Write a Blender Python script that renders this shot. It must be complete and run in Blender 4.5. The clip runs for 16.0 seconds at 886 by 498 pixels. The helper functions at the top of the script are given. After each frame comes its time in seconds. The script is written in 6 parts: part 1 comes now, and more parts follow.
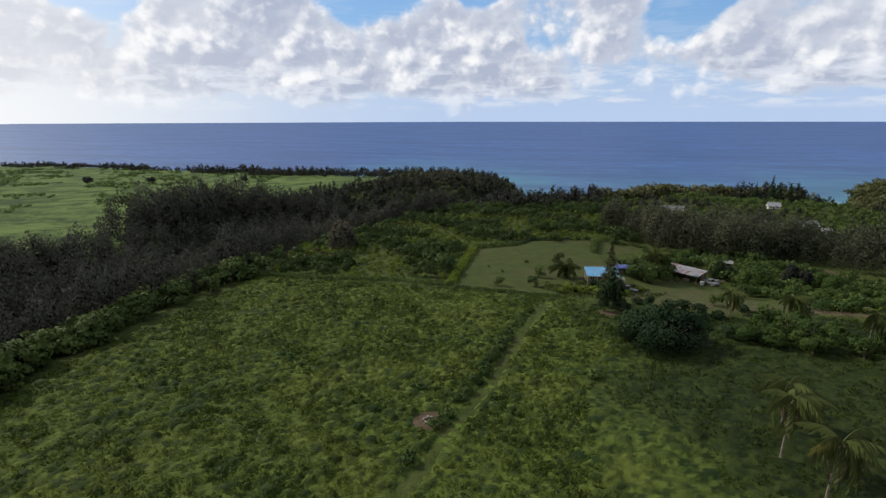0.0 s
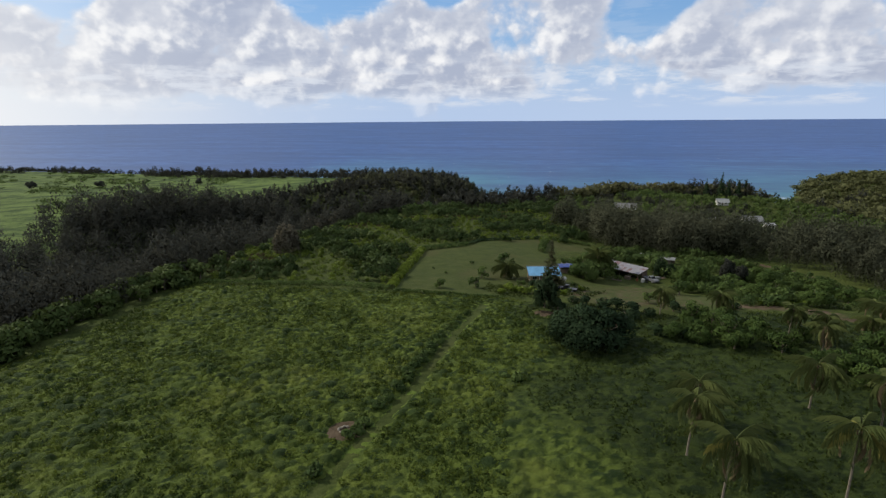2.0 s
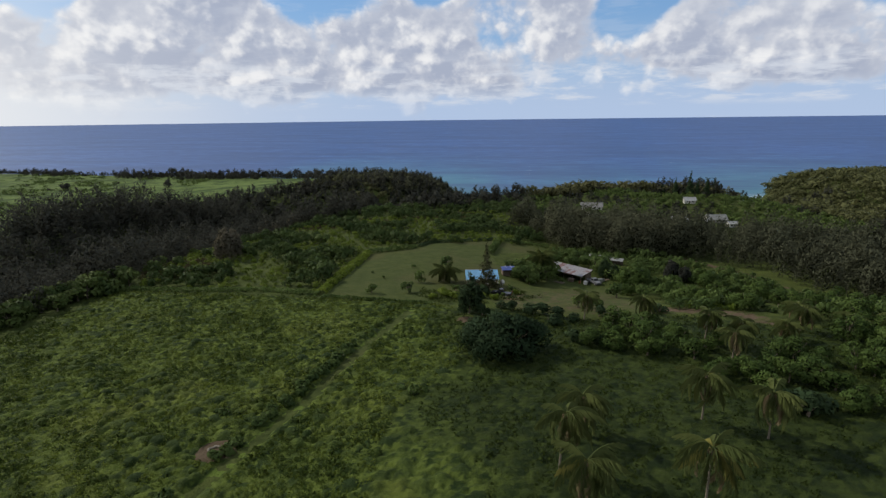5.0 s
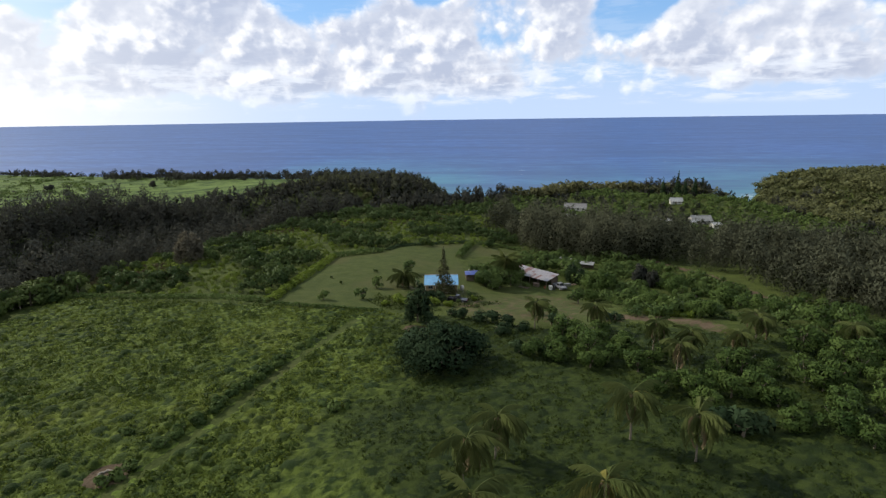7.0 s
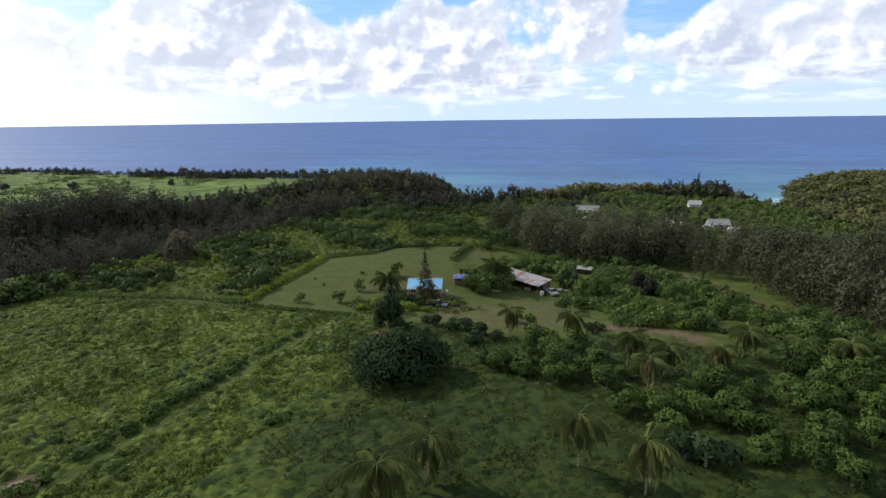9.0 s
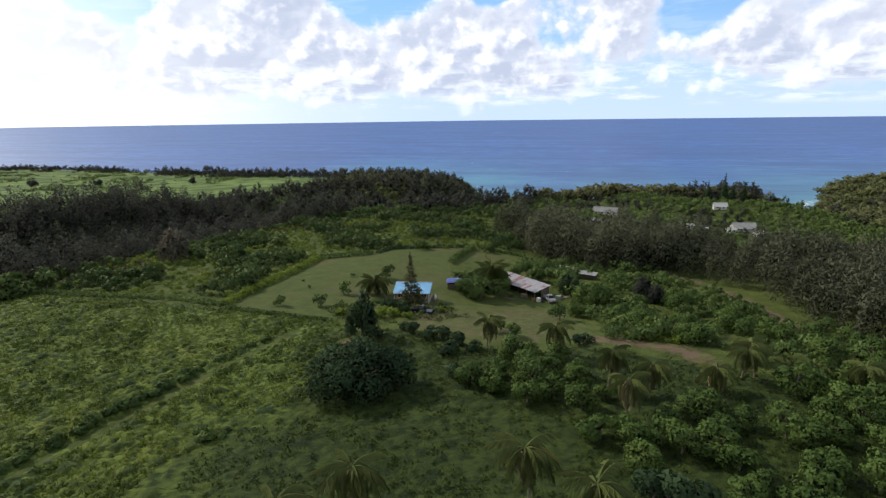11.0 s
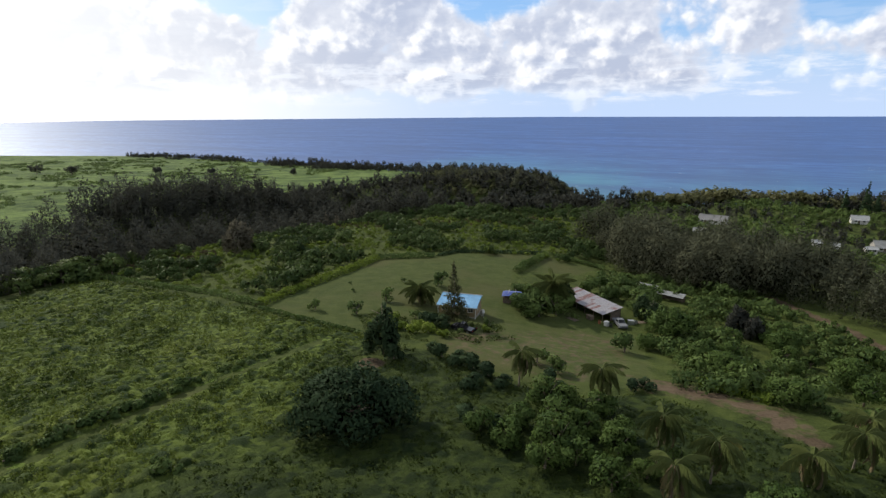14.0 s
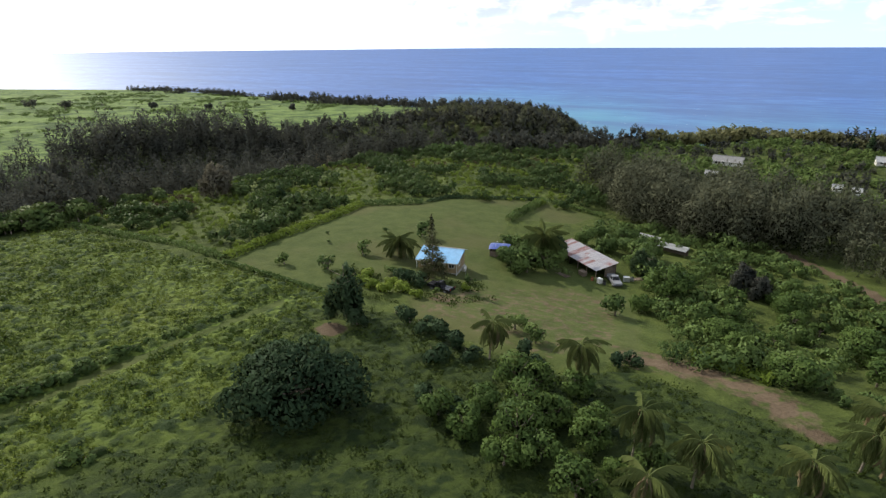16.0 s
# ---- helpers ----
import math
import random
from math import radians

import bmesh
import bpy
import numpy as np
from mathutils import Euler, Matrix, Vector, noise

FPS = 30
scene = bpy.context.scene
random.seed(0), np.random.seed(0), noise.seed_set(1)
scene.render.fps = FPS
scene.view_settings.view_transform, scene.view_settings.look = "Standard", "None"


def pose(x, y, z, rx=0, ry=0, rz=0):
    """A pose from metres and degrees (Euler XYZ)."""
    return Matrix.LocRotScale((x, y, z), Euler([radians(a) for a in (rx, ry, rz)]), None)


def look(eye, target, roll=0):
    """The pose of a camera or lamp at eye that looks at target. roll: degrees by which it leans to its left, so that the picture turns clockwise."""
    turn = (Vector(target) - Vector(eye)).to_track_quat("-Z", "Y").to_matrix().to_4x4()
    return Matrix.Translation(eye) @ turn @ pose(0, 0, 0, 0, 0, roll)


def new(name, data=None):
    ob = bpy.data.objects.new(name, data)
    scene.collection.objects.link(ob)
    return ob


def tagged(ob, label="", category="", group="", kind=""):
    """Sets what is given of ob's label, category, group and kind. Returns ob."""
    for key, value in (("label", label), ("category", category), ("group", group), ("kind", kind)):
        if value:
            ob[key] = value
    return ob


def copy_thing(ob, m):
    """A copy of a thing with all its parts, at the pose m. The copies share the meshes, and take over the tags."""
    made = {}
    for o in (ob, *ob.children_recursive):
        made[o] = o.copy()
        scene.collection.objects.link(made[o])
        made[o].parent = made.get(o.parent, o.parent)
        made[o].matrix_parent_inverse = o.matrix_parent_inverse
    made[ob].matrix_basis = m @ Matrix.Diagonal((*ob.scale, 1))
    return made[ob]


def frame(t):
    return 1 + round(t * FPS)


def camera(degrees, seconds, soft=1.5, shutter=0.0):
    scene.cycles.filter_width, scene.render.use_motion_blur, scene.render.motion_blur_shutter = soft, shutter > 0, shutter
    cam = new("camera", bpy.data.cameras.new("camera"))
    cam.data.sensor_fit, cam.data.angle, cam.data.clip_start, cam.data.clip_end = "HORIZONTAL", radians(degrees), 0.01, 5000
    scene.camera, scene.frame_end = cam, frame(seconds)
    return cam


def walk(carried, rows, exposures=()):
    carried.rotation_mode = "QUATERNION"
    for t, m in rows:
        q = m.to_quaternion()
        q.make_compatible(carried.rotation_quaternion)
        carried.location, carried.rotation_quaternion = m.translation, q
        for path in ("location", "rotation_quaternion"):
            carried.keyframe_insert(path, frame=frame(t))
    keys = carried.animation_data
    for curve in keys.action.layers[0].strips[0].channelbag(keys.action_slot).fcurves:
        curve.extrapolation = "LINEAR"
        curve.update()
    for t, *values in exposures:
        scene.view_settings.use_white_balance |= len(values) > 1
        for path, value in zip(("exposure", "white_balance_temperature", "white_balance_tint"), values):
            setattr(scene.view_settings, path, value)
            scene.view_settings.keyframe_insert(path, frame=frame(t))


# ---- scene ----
cam = camera(78.5, 16.0, soft=1.35)
METRES, EYE, TILT, LEAN, TURN = 88.0, 36.34, -2.9, -0.2, 14.3
ROWS = [
    (0.0, 0.0, 0.0, 0.0, -0.09, -11.26, 0.46),
    (0.5, 0.0196, 0.004, 0.0007, -0.4, -11.29, 0.52),
    (1.0, 0.04, 0.0077, 0.0017, -0.95, -11.3, 0.59),
    (1.5, 0.0618, 0.0113, 0.0023, -2.12, -11.32, 0.72),
    (2.0, 0.0849, 0.0134, 0.0032, -3.47, -11.32, 0.9),
    (2.5, 0.1089, 0.0159, 0.0043, -4.47, -11.31, 1.02),
    (3.0, 0.1342, 0.0176, 0.0059, -5.15, -11.31, 1.09),
    (3.5, 0.161, 0.0196, 0.0071, -5.58, -11.35, 1.15),
    (6.0, 0.314, 0.0576, 0.0095, -4.17, -11.52, 1.26),
    (6.5, 0.3461, 0.0678, 0.01, -4.36, -11.52, 1.29),
    (7.0, 0.3793, 0.0784, 0.0102, -4.66, -11.5, 1.35),
    (7.5, 0.4112, 0.0892, 0.0102, -4.76, -11.48, 1.36),
    (8.0, 0.4421, 0.101, 0.008, -4.27, -11.48, 1.32),
    (8.5, 0.4735, 0.1144, 0.0054, -3.37, -11.43, 1.27),
    (9.0, 0.5022, 0.1285, 0.0031, -1.85, -11.4, 1.14),
    (11.5, 0.633, 0.2315, -0.0088, 1.42, -11.32, 0.97),
    (12.0, 0.6539, 0.2579, -0.0084, 2.57, -11.31, 0.83),
    (12.5, 0.6753, 0.285, -0.0084, 6.94, -11.28, 0.46),
    (13.0, 0.6944, 0.3144, -0.009, 9.41, -11.27, 0.25),
    (13.5, 0.7104, 0.3463, -0.0096, 11.07, -11.68, 0.15),
    (14.0, 0.7244, 0.3792, -0.0093, 12.34, -11.67, 0.07),
    (14.5, 0.7367, 0.412, -0.0089, 13.1, -13.54, 0.01),
    (15.0, 0.7481, 0.4448, -0.0068, 13.3, -15.5, 0.0),
    (15.5, 0.7588, 0.4767, -0.0047, 13.37, -17.05, 0.03),
    (16.0, 0.7685, 0.5075, -0.0035, 13.53, -18.32, 0.06),
]
walk(cam, [(t, pose(0, 0, EYE, TILT, LEAN, TURN) @ pose(METRES * x, METRES * y, METRES * z, 90 + pitch, roll, yaw)) for t, x, y, z, yaw, pitch, roll in ROWS],
     [(0.0, 0.0), (3.5, -0.13), (6.0, -0.17), (6.5, -0.08), (7.0, 0.27), (8.0, 0.38), (9.0, 0.45), (12.5, 0.40), (13.5, 0.28), (14.0, 0.24), (15.0, 0.42), (16.0, 0.84)])

# ---- world and light ----
SUN_AZ, SUN_EL = -72.0, 36.0      # degrees left of +y, degrees above the sea
sun_way = Vector((math.sin(radians(SUN_AZ)) * math.cos(radians(SUN_EL)), math.cos(radians(SUN_AZ)) * math.cos(radians(SUN_EL)), math.sin(radians(SUN_EL))))
sun = new("sun", bpy.data.lights.new("sun", "SUN"))
sun.data.energy, sun.data.angle, sun.data.color = 3.3, radians(1.2), (1.0, 0.93, 0.80)
sun.matrix_world = look(sun_way * 500, (0, 0, 0))

world = bpy.data.worlds.new("sky")
scene.world = world
world.use_nodes = True


class Nodes:
    """Short ways to add and join shader nodes."""

    def __init__(self, tree):
        self.tree = tree
        tree.nodes.clear()

    def add(self, kind, **settings):
        node = self.tree.nodes.new(kind)
        for key, value in settings.items():
            if key in node.inputs:
                self.put(node.inputs[key], value)
            else:
                setattr(node, key, value)
        return node

    def put(self, socket, value):
        if isinstance(value, bpy.types.NodeSocket):
            self.tree.links.new(value, socket)
        else:
            socket.default_value = value

    def math(self, operation, a, b=0.0, c=0.0, clamp=False):
        node = self.tree.nodes.new("ShaderNodeMath")
        node.operation, node.use_clamp = operation, clamp
        for socket, value in zip(node.inputs, (a, b, c)):
            self.put(socket, value)
        return node.outputs[0]

    def ramp(self, value, low, high, to0=0.0, to1=1.0, smooth=True):
        node = self.tree.nodes.new("ShaderNodeMapRange")
        node.interpolation_type = "SMOOTHSTEP" if smooth else "LINEAR"
        for socket, v in zip(node.inputs, (value, low, high, to0, to1)):
            self.put(socket, v)
        return node.outputs[0]

    def mix(self, factor, a, b, blend="MIX"):
        node = self.tree.nodes.new("ShaderNodeMix")
        node.data_type, node.blend_type = "RGBA", blend
        self.put(node.inputs["Factor"], factor)
        self.put(node.inputs["A"], (*a, 1) if isinstance(a, tuple) else a)
        self.put(node.inputs["B"], (*b, 1) if isinstance(b, tuple) else b)
        return node.outputs["Result"]

    def noise(self, vector, scale, detail=4.0, rough=0.55, distortion=0.0):
        node = self.tree.nodes.new("ShaderNodeTexNoise")
        self.put(node.inputs["Vector"], vector)
        for key, v in (("Scale", scale), ("Detail", detail), ("Roughness", rough), ("Distortion", distortion)):
            node.inputs[key].default_value = v
        return node.outputs["Fac"]


def sky_nodes():
    n = Nodes(world.node_tree)
    sky = n.add("ShaderNodeTexSky", sky_type="NISHITA", sun_disc=False, sun_elevation=radians(SUN_EL), sun_rotation=radians(SUN_AZ),
                altitude=100.0, air_density=1.0, dust_density=0.4, ozone_density=2.0)
    way = n.add("ShaderNodeTexCoord").outputs["Generated"]
    xyz = n.add("ShaderNodeSeparateXYZ", Vector=way)
    x, y, z = xyz.outputs
    az = n.math("MULTIPLY", n.math("ARCTAN2", x, y), 57.2958)      # degrees to the right of +y
    el = n.math("MULTIPLY", n.math("ARCSINE", z), 57.2958)

    def puffs(shift_az, shift_el):
        at = n.add("ShaderNodeCombineXYZ", X=n.math("ADD", az, shift_az), Y=n.math("MULTIPLY", n.math("ADD", el, shift_el), 1.15), Z=0.0).outputs[0]
        warp = n.tree.nodes.new("ShaderNodeTexNoise")
        n.put(warp.inputs["Vector"], at)
        warp.inputs["Scale"].default_value, warp.inputs["Detail"].default_value = 0.5, 3.0
        off = n.add("ShaderNodeVectorMath", operation="MULTIPLY_ADD")
        n.put(off.inputs[0], warp.outputs["Color"])
        off.inputs[1].default_value = (1.3, 1.3, 0.0)
        n.put(off.inputs[2], at)
        cell = n.add("ShaderNodeTexVoronoi", feature="SMOOTH_F1", Vector=off.outputs[0])
        for key, v in (("Scale", 0.145), ("Detail", 3.8), ("Roughness", 0.52), ("Lacunarity", 2.2), ("Smoothness", 0.5)):
            cell.inputs[key].default_value = v
        bulge = n.math("SUBTRACT", 1.0, cell.outputs["Distance"])
        return n.math("ADD", n.math("MULTIPLY", bulge, 0.62), n.math("MULTIPLY", n.noise(at, 0.10, 5.0, 0.5), 0.85))

    here, sunward, below = puffs(0.0, 0.0), puffs(-0.8, 0.8), puffs(0.0, -1.6)
    # one bank of cumulus with blue gaps: azimuth, elevation, half width, half height, depth
    cover = n.ramp(el, 0.2, 2.6, 0.25, 1.22)
    for a, e, w, h, k in GAPS:
        da = n.math("DIVIDE", n.math("SUBTRACT", az, a), w)
        de = n.math("DIVIDE", n.math("SUBTRACT", el, e), h)
        d = n.math("SQRT", n.math("ADD", n.math("MULTIPLY", da, da), n.math("MULTIPLY", de, de)))
        cover = n.math("SUBTRACT", cover, n.ramp(d, 0.35, 1.25, k, 0.0))
    cover = n.math("SUBTRACT", cover, n.ramp(el, 11.0, 24.0, 0.0, 0.25))
    edge = n.math("ADD", cover, n.math("MULTIPLY", n.math("SUBTRACT", here, 0.72), 1.9))
    mask = n.ramp(edge, -0.02, 0.46)
    lit = n.ramp(n.math("SUBTRACT", here, sunward), -0.10, 0.22)
    lit = n.math("MULTIPLY", lit, n.ramp(n.math("SUBTRACT", below, here), 0.28, -0.10, 0.35, 1.0))
    lit = n.math("ADD", lit, n.ramp(edge, 0.75, 0.1, 0.0, 0.35), clamp=True)
    color = n.mix(lit, (0.44, 0.49, 0.62), (0.98, 0.98, 0.99))
    grey = n.math("MULTIPLY", n.ramp(az, -8.0, 12.0), n.ramp(el, 4.0, 10.0))
    color = n.mix(n.math("MULTIPLY", grey, 0.35), color, (0.56, 0.60, 0.70))
    blue = n.mix(1.0, sky.outputs[0], (SKY, SKY, SKY), "MULTIPLY")
    blue = n.mix(0.55, blue, (0.16, 0.42, 0.86))
    haze = n.mix(n.ramp(az, -60.0, -10.0), (0.80, 0.84, 0.90), (0.50, 0.63, 0.86))
    blue = n.mix(n.ramp(el, -1.0, 9.5, 0.95, 0.05), blue, haze)
    color = n.mix(n.math("MULTIPLY", mask, n.ramp(el, 0.0, 3.0, 0.30, 0.97)), blue, color)
    low = n.add("ShaderNodeCombineXYZ", X=n.math("MULTIPLY", az, 0.5), Y=n.math("MULTIPLY", el, 2.6), Z=3.0).outputs[0]
    veil = n.math("MULTIPLY", n.ramp(n.noise(low, 0.42, 6.0, 0.6), 0.46, 0.66), n.math("MULTIPLY", n.ramp(el, 0.0, 1.0), n.ramp(el, 3.2, 5.5, 0.8, 0.15)))
    color = n.mix(veil, color, (0.74, 0.79, 0.88))
    # the whole sky brightens towards the sun
    glow = n.ramp(az, -72.0, -26.0, 1.0, 0.0)
    color = n.mix(n.math("MULTIPLY", glow, 0.66), color, (1.15, 1.13, 1.08))
    # a grey cloud base hangs overhead
    overhead = n.ramp(el, 16.0, 38.0, 0.0, 0.85)
    color = n.mix(overhead, color, n.mix(n.noise(way, 2.5, 4.0), (0.30, 0.34, 0.41), (0.46, 0.49, 0.54)))
    back = n.add("ShaderNodeBackground", Color=color, Strength=1.0)
    out = n.add("ShaderNodeOutputWorld")
    n.tree.links.new(back.outputs[0], out.inputs["Surface"])


SKY = 0.10
GAPS = [(-46.5, 11.6, 6.5, 4.0, 1.3), (-20.8, 12.2, 6.5, 4.2, 1.3), (-10.8, 12.4, 3.0, 2.8, 1.2), (9.0, 10.4, 4.2, 5.2, 1.05), (-5.0, 4.8, 1.9, 3.2, 0.35),
        (-37, 6.6, 1.2, 1.6, 0.4), (12, 2.6, 12, 1.5, 0.35), (22, 5.5, 5, 1.2, 0.3), (29, 9.5, 3, 4, 0.6)]
sky_nodes()

# ---- materials ----


def material(name):
    m = bpy.data.materials.new(name)
    m.use_nodes = True
    return m, Nodes(m.node_tree)


def finish(n, shader, bump=None):
    out = n.add("ShaderNodeOutputMaterial")
    n.tree.links.new(shader, out.inputs["Surface"])


def principled(n, color, rough, bump=None, distance=0.05, metallic=0.0, specular=0.4):
    p = n.add("ShaderNodeBsdfPrincipled")
    n.put(p.inputs["Base Color"], (*color, 1) if isinstance(color, tuple) else color)
    n.put(p.inputs["Roughness"], rough)
    n.put(p.inputs["Metallic"], metallic)
    n.put(p.inputs["Specular IOR Level"], specular)
    if bump is not None:
        b = n.add("ShaderNodeBump", Height=bump, Distance=distance, Strength=1.0)
        n.tree.links.new(b.outputs[0], p.inputs["Normal"])
    return p.outputs[0]


def leaf_material(name, dark, light, patch=0.08, clear=0.25, rough=0.6, each=0.24, broad=0.0):
    """Foliage: every leaf, every plant and every stretch of ground differs a little."""
    m, n = material(name)
    spot = n.add("ShaderNodeNewGeometry")
    own = n.add("ShaderNodeObjectInfo").outputs["Random"]
    place = spot.outputs["Position"]
    v = n.math("ADD", n.math("MULTIPLY", spot.outputs["Random Per Island"], each), n.math("MULTIPLY", own, 0.3))
    v = n.math("ADD", v, n.math("MULTIPLY", n.math("SUBTRACT", n.noise(place, patch, 3.0), 0.42), 1.4))
    if broad:
        v = n.math("ADD", v, n.math("MULTIPLY", n.math("SUBTRACT", n.noise(place, broad, 3.0), 0.5), 1.6))
    v = n.math("ADD", v, 0.12, clamp=True)
    color = n.mix(v, dark, light)
    shader = principled(n, color, rough, specular=0.06)
    thin = n.add("ShaderNodeBsdfTranslucent", Color=n.mix(0.4, color, light))
    both = n.add("ShaderNodeMixShader", Fac=clear)
    n.tree.links.new(shader, both.inputs[1])
    n.tree.links.new(thin.outputs[0], both.inputs[2])
    finish(n, both.outputs[0])
    return m


def plain(name, color, rough=0.7, spread=0.25, scale=2.0, metallic=0.0, bump=0.01, stain=None):
    m, n = material(name)
    place = n.add("ShaderNodeNewGeometry").outputs["Position"]
    a = n.noise(place, scale, 5.0)
    b = n.noise(place, scale * 9.0, 3.0)
    v = n.math("ADD", n.math("MULTIPLY", a, 0.7), n.math("MULTIPLY", b, 0.3))
    lo = tuple(c * (1 - spread) for c in color)
    hi = tuple(min(1, c * (1 + spread)) for c in color)
    c = n.mix(n.ramp(v, 0.3, 0.7), lo, hi)
    if stain:
        c = n.mix(n.ramp(n.noise(place, scale * 0.6, 6.0, 0.65), 0.52, 0.68), c, stain)
    finish(n, principled(n, c, rough, v, bump, metallic))
    return m


def ground_material():
    m, n = material("ground_cover")
    place = n.add("ShaderNodeNewGeometry").outputs["Position"]
    cover = n.add("ShaderNodeVertexColor", layer_name="cover").outputs["Color"]
    sep = n.add("ShaderNodeSeparateColor", Color=cover)
    ragged = n.math("MULTIPLY", n.math("SUBTRACT", n.noise(place, 0.6, 5.0, 0.65), 0.5), 0.9)
    worn = n.math("MULTIPLY", n.math("SUBTRACT", n.noise(place, 0.14, 4.0, 0.6), 0.5), 1.3)
    lawn = n.ramp(n.math("ADD", sep.outputs[0], n.math("ADD", n.math("MULTIPLY", ragged, 0.5), worn)), 0.30, 0.70)
    earth = n.ramp(n.math("ADD", sep.outputs[1], ragged), 0.36, 0.62)
    meadow = n.ramp(n.math("ADD", sep.outputs[2], ragged), 0.35, 0.65)
    wide = n.noise(place, 0.045, 4.0, 0.6)
    mid = n.noise(place, 0.33, 4.0, 0.6)
    fine = n.noise(place, 2.6, 5.0, 0.7)
    rough_grass = n.mix(n.ramp(n.math("ADD", n.math("MULTIPLY", mid, 0.6), n.math("MULTIPLY", fine, 0.4)), 0.36, 0.64), (0.026, 0.039, 0.010), (0.072, 0.094, 0.023))
    rough_grass = n.mix(n.ramp(wide, 0.42, 0.66, 0.0, 0.4), rough_grass, (0.078, 0.096, 0.024))
    turf = n.mix(n.ramp(n.math("ADD", n.math("MULTIPLY", mid, 0.5), n.math("MULTIPLY", fine, 0.5)), 0.34, 0.66), (0.036, 0.051, 0.013), (0.064, 0.080, 0.023))
    turf = n.mix(n.ramp(wide, 0.45, 0.65, 0.0, 0.55), turf, (0.072, 0.070, 0.029))
    # pasture: its own brighter green, with sunlight on the plateau put into the colour
    pasture = n.mix(n.ramp(n.math("ADD", n.math("MULTIPLY", n.noise(place, 0.035, 6.0, 0.72), 0.75), n.math("MULTIPLY", mid, 0.25)), 0.40, 0.60), (0.031, 0.058, 0.015), (0.119, 0.172, 0.045))
    dirt = n.mix(n.ramp(n.math("ADD", n.math("MULTIPLY", mid, 0.5), n.math("MULTIPLY", fine, 0.5)), 0.35, 0.65), (0.070, 0.050, 0.032), (0.122, 0.092, 0.062))
    c = n.mix(meadow, rough_grass, pasture)
    c = n.mix(lawn, c, turf)
    c = n.mix(earth, c, dirt)
    height = n.math("ADD", n.math("MULTIPLY", fine, n.math("SUBTRACT", 1.0, n.math("MULTIPLY", lawn, 0.8))), n.math("MULTIPLY", mid, 0.8))
    finish(n, principled(n, c, 0.95, height, 0.35, 0.0, 0.1))
    return m


def sea_material():
    m, n = material("sea_water")
    place = n.add("ShaderNodeNewGeometry").outputs["Position"]
    xyz = n.add("ShaderNodeSeparateXYZ", Vector=place)
    x, y, z = xyz.outputs
    swell = n.noise(n.add("ShaderNodeVectorMath", operation="MULTIPLY", Vector=place).outputs[0], 0.02, 5.0, 0.6)
    stretch = n.add("ShaderNodeCombineXYZ", X=n.math("MULTIPLY", x, 0.35), Y=y, Z=0.0).outputs[0]
    ripple = n.noise(stretch, 0.075, 6.0, 0.62)
    chop = n.noise(stretch, 0.5, 4.0, 0.6)
    shore = n.add("ShaderNodeVertexColor", layer_name="shallow").outputs["Color"]
    near = n.add("ShaderNodeSeparateColor", Color=shore).outputs[0]
    deep = n.mix(n.ramp(ripple, 0.35, 0.65), (0.010, 0.056, 0.225), (0.036, 0.116, 0.350))
    c = n.mix(n.ramp(n.math("ADD", near, n.math("MULTIPLY", n.math("SUBTRACT", ripple, 0.5), 0.5)), 0.05, 0.95), deep, (0.044, 0.190, 0.255))
    drift = n.add("ShaderNodeCombineXYZ", X=n.math("MULTIPLY", x, 0.22), Y=y, Z=0.0).outputs[0]
    c = n.mix(n.ramp(n.noise(drift, 0.012, 5.0, 0.65), 0.35, 0.66, 0.0, 0.75), c, (0.008, 0.046, 0.165))
    foam = n.math("MULTIPLY", n.ramp(n.noise(stretch, 0.16, 5.0, 0.7), 0.662, 0.72), n.ramp(near, 0.0, 0.5, 0.45, 1.0))
    surf = n.math("MULTIPLY", n.ramp(near, 0.86, 0.97), n.ramp(n.noise(place, 0.12, 5.0, 0.7), 0.48, 0.6))
    c = n.mix(n.math("MAXIMUM", foam, surf), c, (0.62, 0.66, 0.68))
    height = n.math("ADD", n.math("MULTIPLY", ripple, 1.6), n.math("MULTIPLY", chop, 0.35))
    bump = n.add("ShaderNodeBump", Height=height, Distance=1.0, Strength=0.8)
    body = n.add("ShaderNodeBsdfDiffuse", Color=c, Normal=bump.outputs[0])
    shine = n.add("ShaderNodeBsdfGlossy", Color=(0.9, 0.95, 1.0, 1), Roughness=0.38, Normal=bump.outputs[0])
    both = n.add("ShaderNodeMixShader", Fac=0.17)
    n.tree.links.new(body.outputs[0], both.inputs[1])
    n.tree.links.new(shine.outputs[0], both.inputs[2])
    finish(n, both.outputs[0])
    return m


